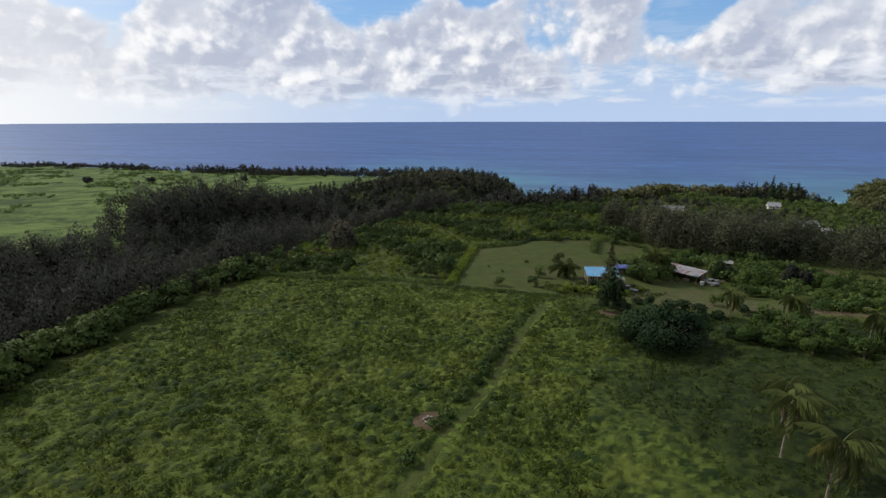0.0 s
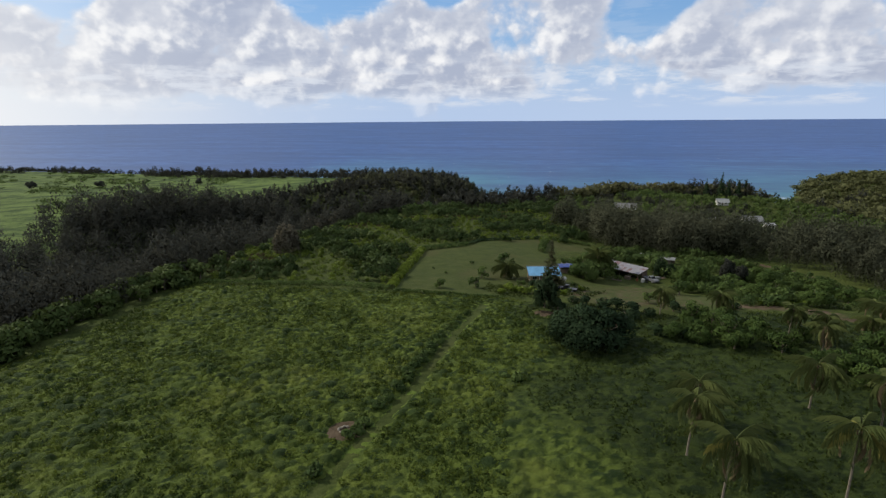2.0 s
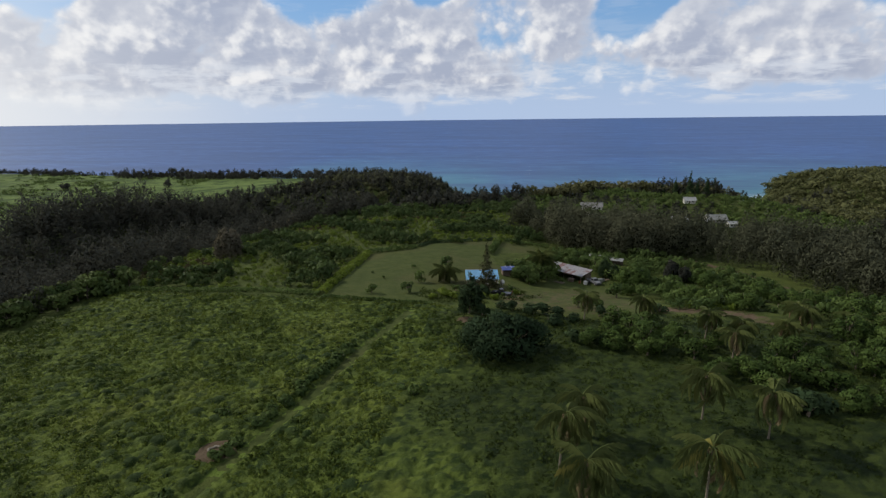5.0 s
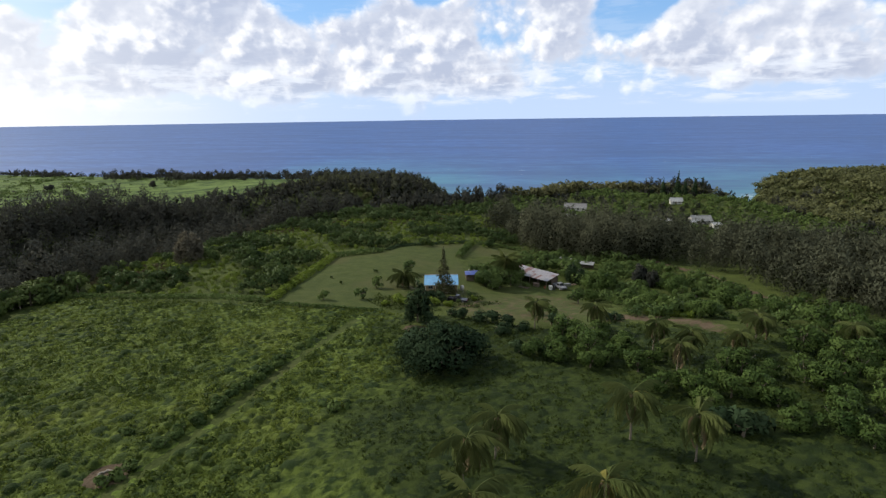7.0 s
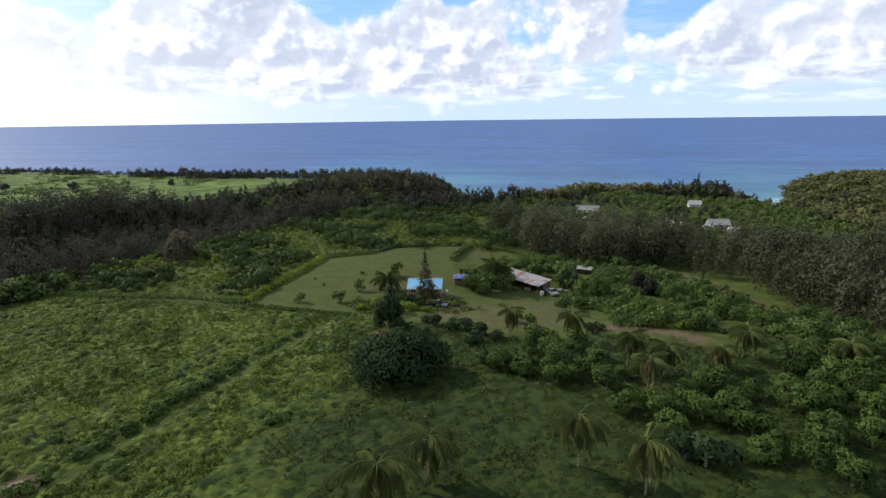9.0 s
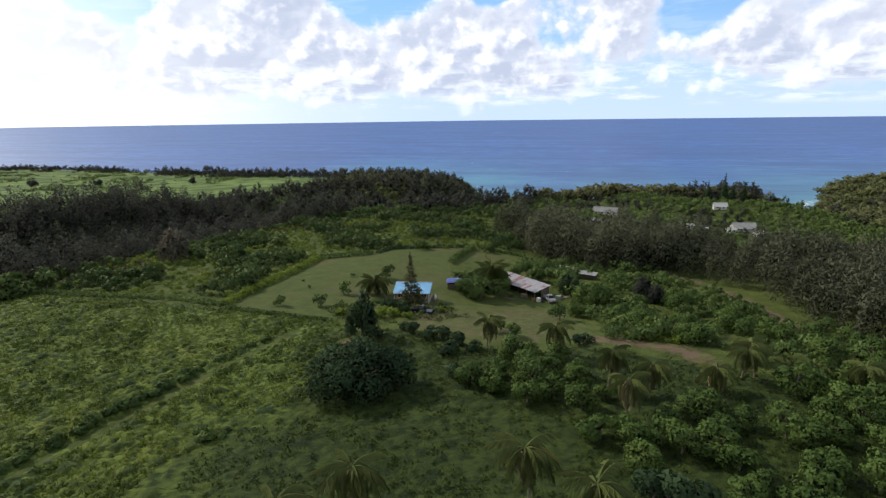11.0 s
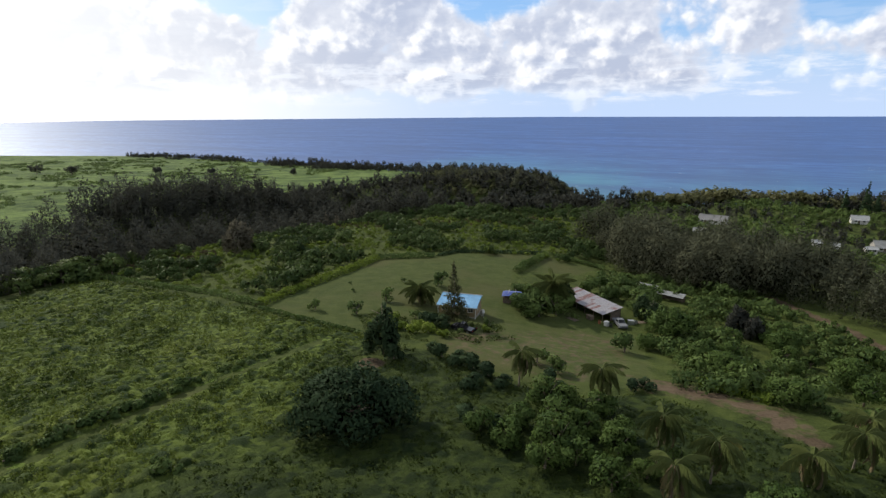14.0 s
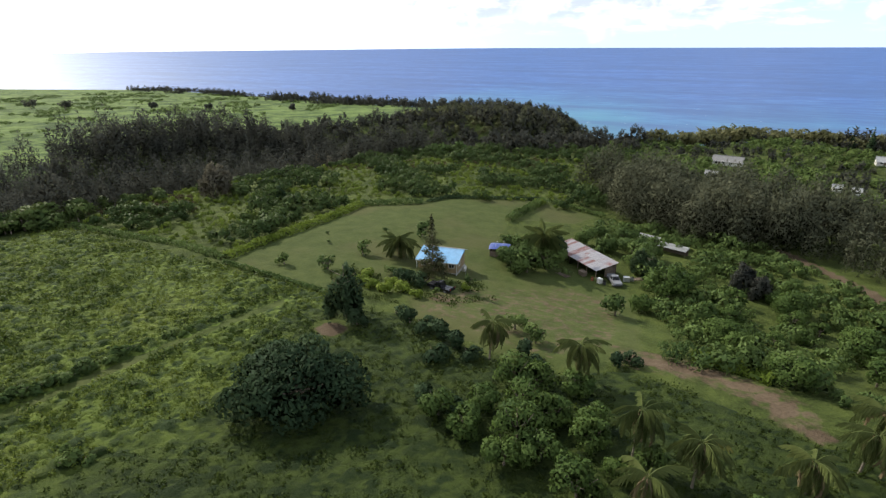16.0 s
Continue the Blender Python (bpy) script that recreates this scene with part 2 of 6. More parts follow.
def tuft_material(name):
    """A mat of mixed weeds: sunny yellow-green growth, grass darkened to paint in cloud shade, and trodden bright grass
    on the track.
    """
    m, n = material(name)
    place = n.add("ShaderNodeNewGeometry").outputs["Position"]
    sep = n.add("ShaderNodeSeparateColor", Color=n.add("ShaderNodeVertexColor", layer_name="cover").outputs["Color"])
    fine, mid, wide = n.noise(place, 4.0, 5.0, 0.75), n.noise(place, 0.55, 5.0, 0.68), n.noise(place, 0.05, 4.0, 0.6)
    v = n.math("ADD", n.math("MULTIPLY", fine, 0.30), n.math("ADD", n.math("MULTIPLY", mid, 0.35), n.math("MULTIPLY", sep.outputs[2], 0.35)))
    v = n.ramp(v, 0.32, 0.66)
    weeds = n.mix(v, (0.021, 0.040, 0.009), (0.112, 0.152, 0.028))
    weeds = n.mix(n.ramp(wide, 0.48, 0.70, 0.0, 0.5), weeds, n.mix(v, (0.060, 0.074, 0.014), (0.160, 0.180, 0.032)))
    # cloud shade on the palm side, painted as a darker grass colour
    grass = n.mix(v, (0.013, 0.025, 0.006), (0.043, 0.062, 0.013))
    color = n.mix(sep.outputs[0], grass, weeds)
    trod = n.ramp(n.math("ADD", sep.outputs[1], n.math("MULTIPLY", n.math("SUBTRACT", mid, 0.5), 0.9)), 0.35, 0.75)
    color = n.mix(trod, color, n.mix(fine, (0.080, 0.130, 0.020), (0.135, 0.185, 0.032)))
    finish(n, principled(n, color, 0.85, n.math("ADD", fine, n.math("MULTIPLY", mid, 0.7)), 0.35, 0.0, 0.12))
    return m


GROUND, SEA = ground_material(), sea_material()
TUFT = tuft_material("field_mat")
LEAF_BROAD = leaf_material("broad_leaves", (0.022, 0.048, 0.017), (0.099, 0.153, 0.046))
LEAF_SCRUB = leaf_material("scrub_leaves", (0.026, 0.052, 0.018), (0.128, 0.180, 0.050), patch=0.09)
LEAF_DARK = leaf_material("dark_glossy_leaves", (0.018, 0.036, 0.018), (0.054, 0.084, 0.036), rough=0.75)
LEAF_IRON = leaf_material("ironwood_needles", (0.037, 0.041, 0.035), (0.087, 0.089, 0.072), patch=0.06, clear=0.25, rough=0.95, each=0.12)
LEAF_FIELD = leaf_material("field_weed_leaves", (0.038, 0.062, 0.010), (0.138, 0.172, 0.028), patch=0.45, broad=0.05, clear=0.25, each=0.12)
# the field weed leaves again, darkened to paint in cloud shade
LEAF_WEED_SHADED = leaf_material("shaded_weed_leaves", (0.019, 0.032, 0.007), (0.058, 0.080, 0.015), patch=0.5, broad=0.05, clear=0.25, each=0.12)
LEAF_CLUMP = leaf_material("clump_leaves", (0.021, 0.038, 0.009), (0.064, 0.093, 0.019), patch=0.3, clear=0.25, each=0.15)
LEAF_PALM = leaf_material("palm_leaflets", (0.043, 0.063, 0.020), (0.125, 0.146, 0.047), rough=0.5)
LEAF_DRY = leaf_material("dry_brown_foliage", (0.060, 0.050, 0.026), (0.125, 0.105, 0.055), rough=0.85, clear=0.1)
LEAF_BRIGHT = leaf_material("bright_leaves", (0.055, 0.092, 0.014), (0.185, 0.240, 0.036), patch=0.12)
LEAF_VALLEY = leaf_material("brown_ironwood_needles", (0.048, 0.056, 0.036), (0.123, 0.128, 0.080), patch=0.05, clear=0.25, rough=0.95, each=0.15)
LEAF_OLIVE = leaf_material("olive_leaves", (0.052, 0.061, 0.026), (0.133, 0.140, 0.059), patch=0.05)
# olive leaves again, lightened: sun on the cliff-top trees put into the colour
LEAF_OLIVE_SUNLIT = leaf_material("sunlit_olive_leaves", (0.070, 0.076, 0.034), (0.185, 0.182, 0.084), patch=0.05)
BARK = plain("bark", (0.16, 0.13, 0.10), 0.9, 0.4, 3.0)
BARK_PALM = plain("palm_bark", (0.17, 0.145, 0.11), 0.9, 0.3, 4.0)
LEAF_THICKET = leaf_material("thicket_leaves", (0.018, 0.038, 0.013), (0.084, 0.122, 0.036), patch=0.09)
LEAF_GROVE = leaf_material("grove_leaves", (0.019, 0.043, 0.012), (0.100, 0.148, 0.037), patch=0.3)
LEAF_RIM = leaf_material("rim_bush_leaves", (0.030, 0.054, 0.018), (0.112, 0.152, 0.042), patch=0.2)
LEAF_STRAW = leaf_material("dead_frond", (0.120, 0.092, 0.054), (0.235, 0.182, 0.110), rough=0.8, clear=0.1)
LEAF_GOLD = leaf_material("yellow_frond", (0.130, 0.130, 0.036), (0.280, 0.260, 0.072), clear=0.3)
LEAF_SLIM = leaf_material("slim_ironwood_needles", (0.045, 0.052, 0.024), (0.110, 0.115, 0.055), clear=0.35, rough=0.85)
LEAF_TAN = leaf_material("tan_foliage", (0.095, 0.088, 0.062), (0.200, 0.182, 0.130), rough=0.9, clear=0.3, each=0.2)
WHITE_PAINT = plain("white_paint", (0.55, 0.545, 0.52), 0.6, 0.12, 1.5)
TAN_WALL = plain("tan_boards", (0.24, 0.175, 0.095), 0.8, 0.2, 2.0)
BLUE_TRIM = plain("blue_grey_paint", (0.10, 0.16, 0.24), 0.7, 0.2, 2.0)
BLUE_ROOF = plain("light_blue_metal", (0.108, 0.288, 0.486), 0.5, 0.16, 0.7, 0.0, 0.003)
BLUE_TARP = plain("violet_blue_tarpaulin", (0.050, 0.080, 0.260), 0.45, 0.25, 1.5)
PALE_ROOF = plain("pale_metal_roof", (0.20, 0.205, 0.20), 0.6, 0.25, 0.8, 0.0, 0.004)
GREY_ROOF = plain("grey_shingle_roof", (0.17, 0.17, 0.17), 0.85, 0.2, 0.8)
WHITE_ROOF = plain("white_metal_roof", (0.28, 0.29, 0.29), 0.6, 0.15, 0.8)
CONCRETE = plain("concrete", (0.32, 0.31, 0.29), 0.9, 0.2, 1.5)
WOOD = plain("weathered_boards", (0.130, 0.100, 0.075), 0.85, 0.35, 3.0)
METAL = plain("dull_metal", (0.42, 0.43, 0.44), 0.45, 0.15, 3.0, 0.7)
RUST = plain("rust", (0.20, 0.075, 0.035), 0.9, 0.35, 3.0)
STONE = plain("pale_stone", (0.30, 0.27, 0.22), 0.9, 0.3, 3.0)
RUBBER = plain("rubber", (0.025, 0.025, 0.026), 0.85, 0.2, 4.0)
DARK_PLASTIC = plain("dark_plastic", (0.03, 0.03, 0.032), 0.6, 0.2, 4.0)
RED_PLASTIC = plain("red_plastic", (0.35, 0.02, 0.02), 0.35, 0.1, 4.0)
BLACK_PAINT = plain("black_car_paint", (0.012, 0.012, 0.015), 0.25, 0.2, 2.0, 0.0, 0.0005)
WHITE_CAR = plain("grey_white_car_paint", (0.15, 0.155, 0.165), 0.4, 0.2, 2.0, 0.0, 0.0005)


def glass_material():
    m, n = material("dark_glass")
    finish(n, principled(n, (0.015, 0.018, 0.020), 0.08, None, 0, 0.0, 0.5))
    return m


def tin_material():
    """Roofing sheets, each faded or rusted in its own way."""
    m, n = material("patched_tin")
    place = n.add("ShaderNodeNewGeometry").outputs["Position"]
    own = n.add("ShaderNodeObjectInfo").outputs["Random"]
    blotch = n.noise(place, 0.9, 6.0, 0.65)
    rust = n.ramp(n.math("ADD", n.math("MULTIPLY", own, 0.62), blotch), 0.80, 1.14)
    zinc = n.mix(n.noise(place, 3.0, 4.0), (0.165, 0.160, 0.175), (0.380, 0.370, 0.385))
    red = n.mix(n.noise(place, 2.2, 5.0), (0.120, 0.050, 0.045), (0.250, 0.135, 0.125))
    finish(n, principled(n, n.mix(rust, zinc, red), 0.6, blotch, 0.01, 0.0, 0.4))
    return m


GLASS, TIN = glass_material(), tin_material()

# ---- the lie of the land ----
SEA_LEVEL = -50.0


def smooth(a, b, v):
    v = np.clip((v - a) / (b - a), 0, 1)
    return v * v * (3 - 2 * v)


def ripple(x, y, size, seed=0.0):
    """Gentle smooth undulation between about -1 and 1."""
    u, v = x / size, y / size
    return (np.sin(u * 1.7 + seed + 1.3 * np.sin(v * 1.1 + seed * 2)) + np.sin(v * 1.9 - seed + 1.1 * np.sin(u * 1.3 + seed)) + np.sin((u + v) * 0.9 + seed * 3)) / 3


TABLE = np.random.default_rng(3).random((256, 256))


def vnoise(x, y, size, seed=0):
    """Smooth random values between 0 and 1 on a lattice of that size."""
    u, v = x / size + seed * 17.3, y / size + seed * 5.7
    i, j = np.floor(u).astype(int), np.floor(v).astype(int)
    a, b = u - i, v - j
    a, b = a * a * (3 - 2 * a), b * b * (3 - 2 * b)
    t = lambda di, dj: TABLE[(i + di) % 256, (j + dj) % 256]
    return (t(0, 0) * (1 - a) + t(1, 0) * a) * (1 - b) + (t(0, 1) * (1 - a) + t(1, 1) * a) * b


def to_line(x, y, line):
    """Distance to a polyline, and how far along it (0 to 1) the nearest place lies."""
    best, along = np.full(np.shape(x), 1e9), np.zeros(np.shape(x))
    for i, ((ax, ay), (bx, by)) in enumerate(zip(line, line[1:])):
        s = np.clip(((x - ax) * (bx - ax) + (y - ay) * (by - ay)) / ((bx - ax) ** 2 + (by - ay) ** 2), 0, 1)
        d = np.hypot(x - ax - s * (bx - ax), y - ay - s * (by - ay))
        along = np.where(d < best, (i + s) / (len(line) - 1), along)
        best = np.minimum(best, d)
    return best, along


GULCH = [(-108, -300), (-111, 60), (-136, 180), (-128, 275), (-60, 370), (-12, 450), (0, 620)]
COAST_X = [-2500, -900, -450, -250, -120, -62, -35, -12, 12, 40, 90, 150, 180, 200, 212, 228, 300, 600, 2500]
COAST_Y = [1500, 820, 650, 610, 575, 545, 500, 440, 425, 470, 490, 480, 430, 440, 510, 555, 580, 640, 900]


def coast(x):
    return np.interp(x, COAST_X, COAST_Y) + 7 * np.sin(x / 17.0) + 5 * np.sin(x / 7.3 + 1)


def height(x, y):
    x, y = np.asarray(x, float), np.asarray(y, float)
    z = 0.0159 * x - 0.0482 * y
    z = np.where(y < -50, 2.4 + 0.0159 * x - 0.02 * (y + 50), z)
    z = z + 0.35 * ripple(x, y, 16, 1.0) + 0.9 * ripple(x, y, 60, 2.0) * smooth(120, 260, np.hypot(x - 10, y - 100))
    d, s = to_line(x, y, GULCH)
    z = z - (6 + 9 * smooth(0.20, 0.36, s) + 18 * smooth(0.5, 0.95, s)) * (1 - smooth(5, 28 + 30 * smooth(0.15, 0.45, s), d))
    z = z - 5.2 * smooth(118, 160, y) * smooth(-25, 45, x)
    z = z - 8.0 * smooth(62, 128, x) * smooth(170, 290, y)
    z = z - 6.0 * smooth(150, 260, x) * (1 - smooth(215, 260, x)) * smooth(200, 400, y)
    z = z - 2.5 * smooth(270, 350, y) * smooth(-10, 40, x) * (1 - smooth(80, 140, x))
    # the ridge lifts towards the cliffs, and the far headland stands higher
    z = z + 5.5 * smooth(342, 400, y) * smooth(30, 100, x) * (1 - smooth(165, 205, x))
    z = z + 2.5 * smooth(270, 300, y) * (1 - smooth(325, 350, y)) * smooth(60, 90, x) * (1 - smooth(108, 122, x))
    z = z + 12.0 * smooth(205, 250, x) * smooth(300, 430, y)
    z = z + 5.0 * np.exp(-((x + 150) ** 2 + (y - 440) ** 2) / 75.0 ** 2) - 11.0 * smooth(-105, -40, x) * (1 - smooth(-25, 5, x)) * smooth(380, 500, y)
    edge = coast(x) - y
    z = z - 5.0 * (1 - smooth(0, 60, edge))
    return np.where(edge > 14, z, z + (SEA_LEVEL - 12 - z) * (1 - smooth(-16, 14, edge)))


def z_at(x, y):
    return float(height(x, y))


def inside(x, y, ring):
    hit = np.zeros(np.shape(x), bool)
    for (ax, ay), (bx, by) in zip(ring, ring[1:] + ring[:1]):
        hit ^= ((ay > y) != (by > y)) & (x < (bx - ax) * (y - ay) / (by - ay + 1e-12) + ax)
    return hit


LAWN = [(-29.5, 127.5), (-31.5, 149), (-33.2, 178), (-19.2, 187.4), (-16.5, 196.9), (6.3, 213.7), (4.8, 197.3), (5.7, 188.3), (10.1, 172.5), (20.9, 161.4), (30.3, 170.1), (42.5, 159.7),
        (45.6, 146.7), (48.4, 127.1), (38, 117.5), (29, 119), (15.9, 122.7), (9.1, 132.4), (-0.2, 126.3), (-12.1, 126.1)]
YARD = [(13.8, 124.4), (10.8, 135), (17.7, 144.3), (30.2, 157.1), (42.5, 157.3), (46.8, 129.9), (38, 119), (29, 120.1)]
SMALL_LAWN = [(6.7, 190.7), (8.2, 212.3), (23.9, 211.2), (20.7, 199.6)]
DRIVE = [(46.9, 126.9), (52.8, 127.0), (57.5, 126.0), (62.2, 124.6), (65, 120.6)]
TRACK = [(-17.4, 40), (-14.9, 57), (-11.4, 74.4), (-9.3, 97.6), (-6, 118)]
BACK_TRACK = [(69, 204), (75.5, 195), (82.5, 184.5), (87, 172), (91, 158), (92, 143), (92.5, 128), (98, 112)]
FIELD_RIM = [(-77, 30), (-78.5, 51), (-81, 63), (-84, 77), (-85.5, 93), (-85.5, 112), (-84, 126)]


def graded(inner0, inner1, step, out0, out1, growth=1.13):
    core = list(np.arange(inner0, inner1, step))
    for sign, start, end in ((-1, inner0, out0), (1, core[-1], out1)):
        v, s = start, step
        while (v > end) if sign < 0 else (v < end):
            s *= growth
            v += sign * s
            core.append(v)
    return np.array(sorted(core))


def mesh_object(name, verts, faces, mat, parent=None, label="", smooth_shade=False, normals=None):
    """One mesh object from arrays; a part when it has a parent."""
    me = bpy.data.meshes.new(name)
    faces = np.asarray(faces)
    me.vertices.add(len(verts))
    me.vertices.foreach_set("co", np.asarray(verts, np.float32).ravel())
    k = faces.shape[1]
    me.loops.add(faces.size)
    me.loops.foreach_set("vertex_index", faces.astype(np.int32).ravel())
    me.polygons.add(len(faces))
    me.polygons.foreach_set("loop_start", np.arange(0, faces.size, k, dtype=np.int32))
    me.polygons.foreach_set("use_smooth", np.full(len(faces), smooth_shade))
    me.update(calc_edges=True)
    if normals is not None:
        me.polygons.foreach_set("use_smooth", np.ones(len(faces), bool))
        me.normals_split_custom_set_from_vertices(np.asarray(normals, np.float32))
    me.materials.append(mat)
    ob = new(name, me)
    if parent:
        ob.parent = parent
    if label:
        ob["label"] = label
    return ob


def part(name, bm, mat, parent, label="", shade=False):
    me = bpy.data.meshes.new(name)
    bmesh.ops.recalc_face_normals(bm, faces=bm.faces)
    bm.to_mesh(me)
    bm.free()
    for p in me.polygons:
        p.use_smooth = shade
    me.materials.append(mat)
    ob = new(name, me)
    ob.parent = parent
    if label:
        ob["label"] = label
    return ob


def thing(name, place, label, category, group="", turn=0.0):
    ob = new(name)
    ob.empty_display_size = 0.5
    ob.matrix_basis = pose(*place, 0, 0, turn)
    return tagged(ob, label, category, group)


def grid_faces(nx, ny):
    i, j = np.meshgrid(np.arange(nx - 1), np.arange(ny - 1), indexing="ij")
    a = (i * ny + j).ravel()
    return np.stack([a, a + ny, a + ny + 1, a + 1], 1)


def color_layer(me, name, rgb):
    layer = me.color_attributes.new(name, "FLOAT_COLOR", "POINT")
    layer.data.foreach_set("color", np.concatenate([rgb, np.ones((len(rgb), 1))], 1).astype(np.float32).ravel())


def land():
    xs, ys = graded(-108, 122, 1.5, -2600, 2600), graded(20, 262, 1.5, -1500, 1500)
    x, y = (v.ravel() for v in np.meshgrid(xs, ys, indexing="ij"))
    verts = np.stack([x, y, height(x, y)], 1)
    ob = mesh_object("ground", verts, grid_faces(len(xs), len(ys)), GROUND, smooth_shade=True)
    lawn = np.zeros(len(x))
    for ring in (LAWN, SMALL_LAWN):
        d, _ = to_line(x, y, ring + ring[:1])
        lawn = np.maximum(lawn, smooth(-1.8, 1.8, np.where(inside(x, y, ring), d, -d)))
    earth = np.zeros(len(x))
    for line, wide in ((DRIVE, 0.65), (BACK_TRACK, 1.3)):
        d, _ = to_line(x, y, line)
        earth = np.maximum(earth, 1 - smooth(wide * 0.6, wide * 1.5, d))
    d, _ = to_line(x, y, DRIVE)
    lawn = np.maximum(lawn, 0.6 * (1 - smooth(2.2, 4.2, d)))
    earth = np.maximum(earth, 0.48 * (1 - smooth(2.8, 5.0, d)))
    d, _ = to_line(x, y, YARD + YARD[:1])
    earth = np.maximum(earth, 0.43 * smooth(-3, 3, np.where(inside(x, y, YARD), d, -d)))
    for cx, cy, r in ((-17.5, 62.1, 4.2), (7.5, 113.5, 3.6), (67.5, 117.5, 2.4), (15.8, 133, 2.2)):
        earth = np.maximum(earth, 0.9 * (1 - smooth(r * 0.3, r, np.hypot(x - cx, y - cy))))
    d, _ = to_line(x, y, TRACK)
    lawn = np.maximum(lawn, 0.50 * (1 - smooth(0.3, 2.4, d)))
    dg, s = to_line(x, y, GULCH)
    meadow = ((x < np.interp(y, [-300, 60, 150, 190, 250, 300, 380, 480], [-160, -160, -162, -182, -196, -185, -150, -130])) & (dg > 30)).astype(float) * smooth(20, 50, coast(x) - y)
    color_layer(ob.data, "cover", np.stack([lawn, earth, meadow], 1))
    tagged(ob, "uneven green pasture and lawn sloping down to the sea cliffs", "ground", kind="structure")
    # the sea
    xs, ys = graded(-320, 320, 8, -4900, 4900, 1.1), graded(400, 760, 8, -600, 4900, 1.1)
    x, y = (v.ravel() for v in np.meshgrid(xs, ys, indexing="ij"))
    ob = mesh_object("water", np.stack([x, y, np.full(len(x), SEA_LEVEL)], 1), grid_faces(len(xs), len(ys)), SEA)
    off = y - coast(x)
    near = np.exp(-np.clip(off, 0, None) / 300.0) * smooth(-480, -300, x) * (1 - smooth(420, 700, x))
    color_layer(ob.data, "shallow", np.stack([near] * 3, 1))
    tagged(ob, "deep blue ocean turning turquoise near the shore", "sea", kind="structure")


land()

# ---- foliage ----
RNG = np.random.default_rng(7)


def leaf_sprays(centers, out, size, rng, long=1.4, loose=0.8, droop=0.0, upright=0.0):
    """A pointed leaf spray at each centre, facing about outwards; size may be an array."""
    n = len(centers)
    size = np.broadcast_to(size, (n,)) * rng.uniform(0.7, 1.35, n)
    normal = out + rng.normal(0, loose, (n, 3))
    normal /= np.linalg.norm(normal, axis=1)[:, None] + 1e-9
    side = np.cross(normal, rng.normal(0, 1, (n, 3)))
    side /= np.linalg.norm(side, axis=1)[:, None] + 1e-9
    fore = np.cross(normal, side)
    if upright:
        rise = np.column_stack([rng.normal(0, 0.3, (n, 2)) + out[:, :2] * 0.25, np.ones(n)])
        fore = fore * (1 - upright) + rise * upright
        fore /= np.linalg.norm(fore, axis=1)[:, None] + 1e-9
        side = np.cross(fore, normal)
        side /= np.linalg.norm(side, axis=1)[:, None] + 1e-9
    fore[:, 2] -= droop
    s = size[:, None] * 0.5
    v = np.stack([centers - fore * s * long * 0.8 + side * s - normal * s * 0.25, centers + fore * s * long * 1.15, centers - fore * s * long * 0.8 - side * s - normal * s * 0.25], 1)
    return v.reshape(-1, 3), np.arange(n * 3).reshape(n, 3)


def crown(blobs, leaves, size, rng, fill=0.35, loose=0.42, long=1.4, droop=0.0, upright=0.0):
    """Leaf sprays over a heap of ellipsoid blobs (x, y, z, rx, ry, rz), thickest at their skins."""
    blobs = np.array(blobs, float)
    area = (blobs[:, 3] * blobs[:, 4] + blobs[:, 4] * blobs[:, 5]) ** 1.0
    pick = rng.choice(len(blobs), leaves, p=area / area.sum())
    way = rng.normal(0, 1, (leaves, 3))
    way[:, 2] += 0.5
    way /= np.linalg.norm(way, axis=1)[:, None]
    r = 1 - fill * rng.random(leaves) ** 1.5
    b = blobs[pick]
    centers = b[:, :3] + way * b[:, 3:] * r[:, None]
    return leaf_sprays(centers, way, size, rng, long, loose, droop, upright)


def tube(points, radii, sides=7):
    """A tapered tube along points."""
    points = [Vector(p) for p in points]
    verts, faces = [], []
    for i, p in enumerate(points):
        axis = (points[min(i + 1, len(points) - 1)] - points[max(i - 1, 0)]).normalized()
        side = axis.orthogonal().normalized()
        other = axis.cross(side)
        for k in range(sides):
            a = 2 * math.pi * k / sides
            verts.append(p + (side * math.cos(a) + other * math.sin(a)) * radii[i])
    for i in range(len(points) - 1):
        for k in range(sides):
            a, b = i * sides + k, i * sides + (k + 1) % sides
            faces.append((a, b, b + sides, a + sides))
    return np.array(verts), np.array(faces)


def joined(pieces):
    verts, faces, base = [], [], 0
    for v, f in pieces:
        verts.append(v)
        faces.append(f + base)
        base += len(v)
    return np.concatenate(verts), np.concatenate(faces)


def scatter(variants, places, scales, turns, picks, sink=0.0):
    """Copies of variant arrays set at places (n x 3), joined into one pair of arrays."""
    pieces = []
    for (x, y, z), s, a, k in zip(places, scales, turns, picks):
        v, f = variants[k]
        c, d = math.cos(a) * s, math.sin(a) * s
        w = np.empty_like(v)
        w[:, 0], w[:, 1], w[:, 2] = v[:, 0] * c - v[:, 1] * d + x, v[:, 0] * d + v[:, 1] * c + y, v[:, 2] * s + z - sink
        pieces.append((w, f))
    return joined(pieces)


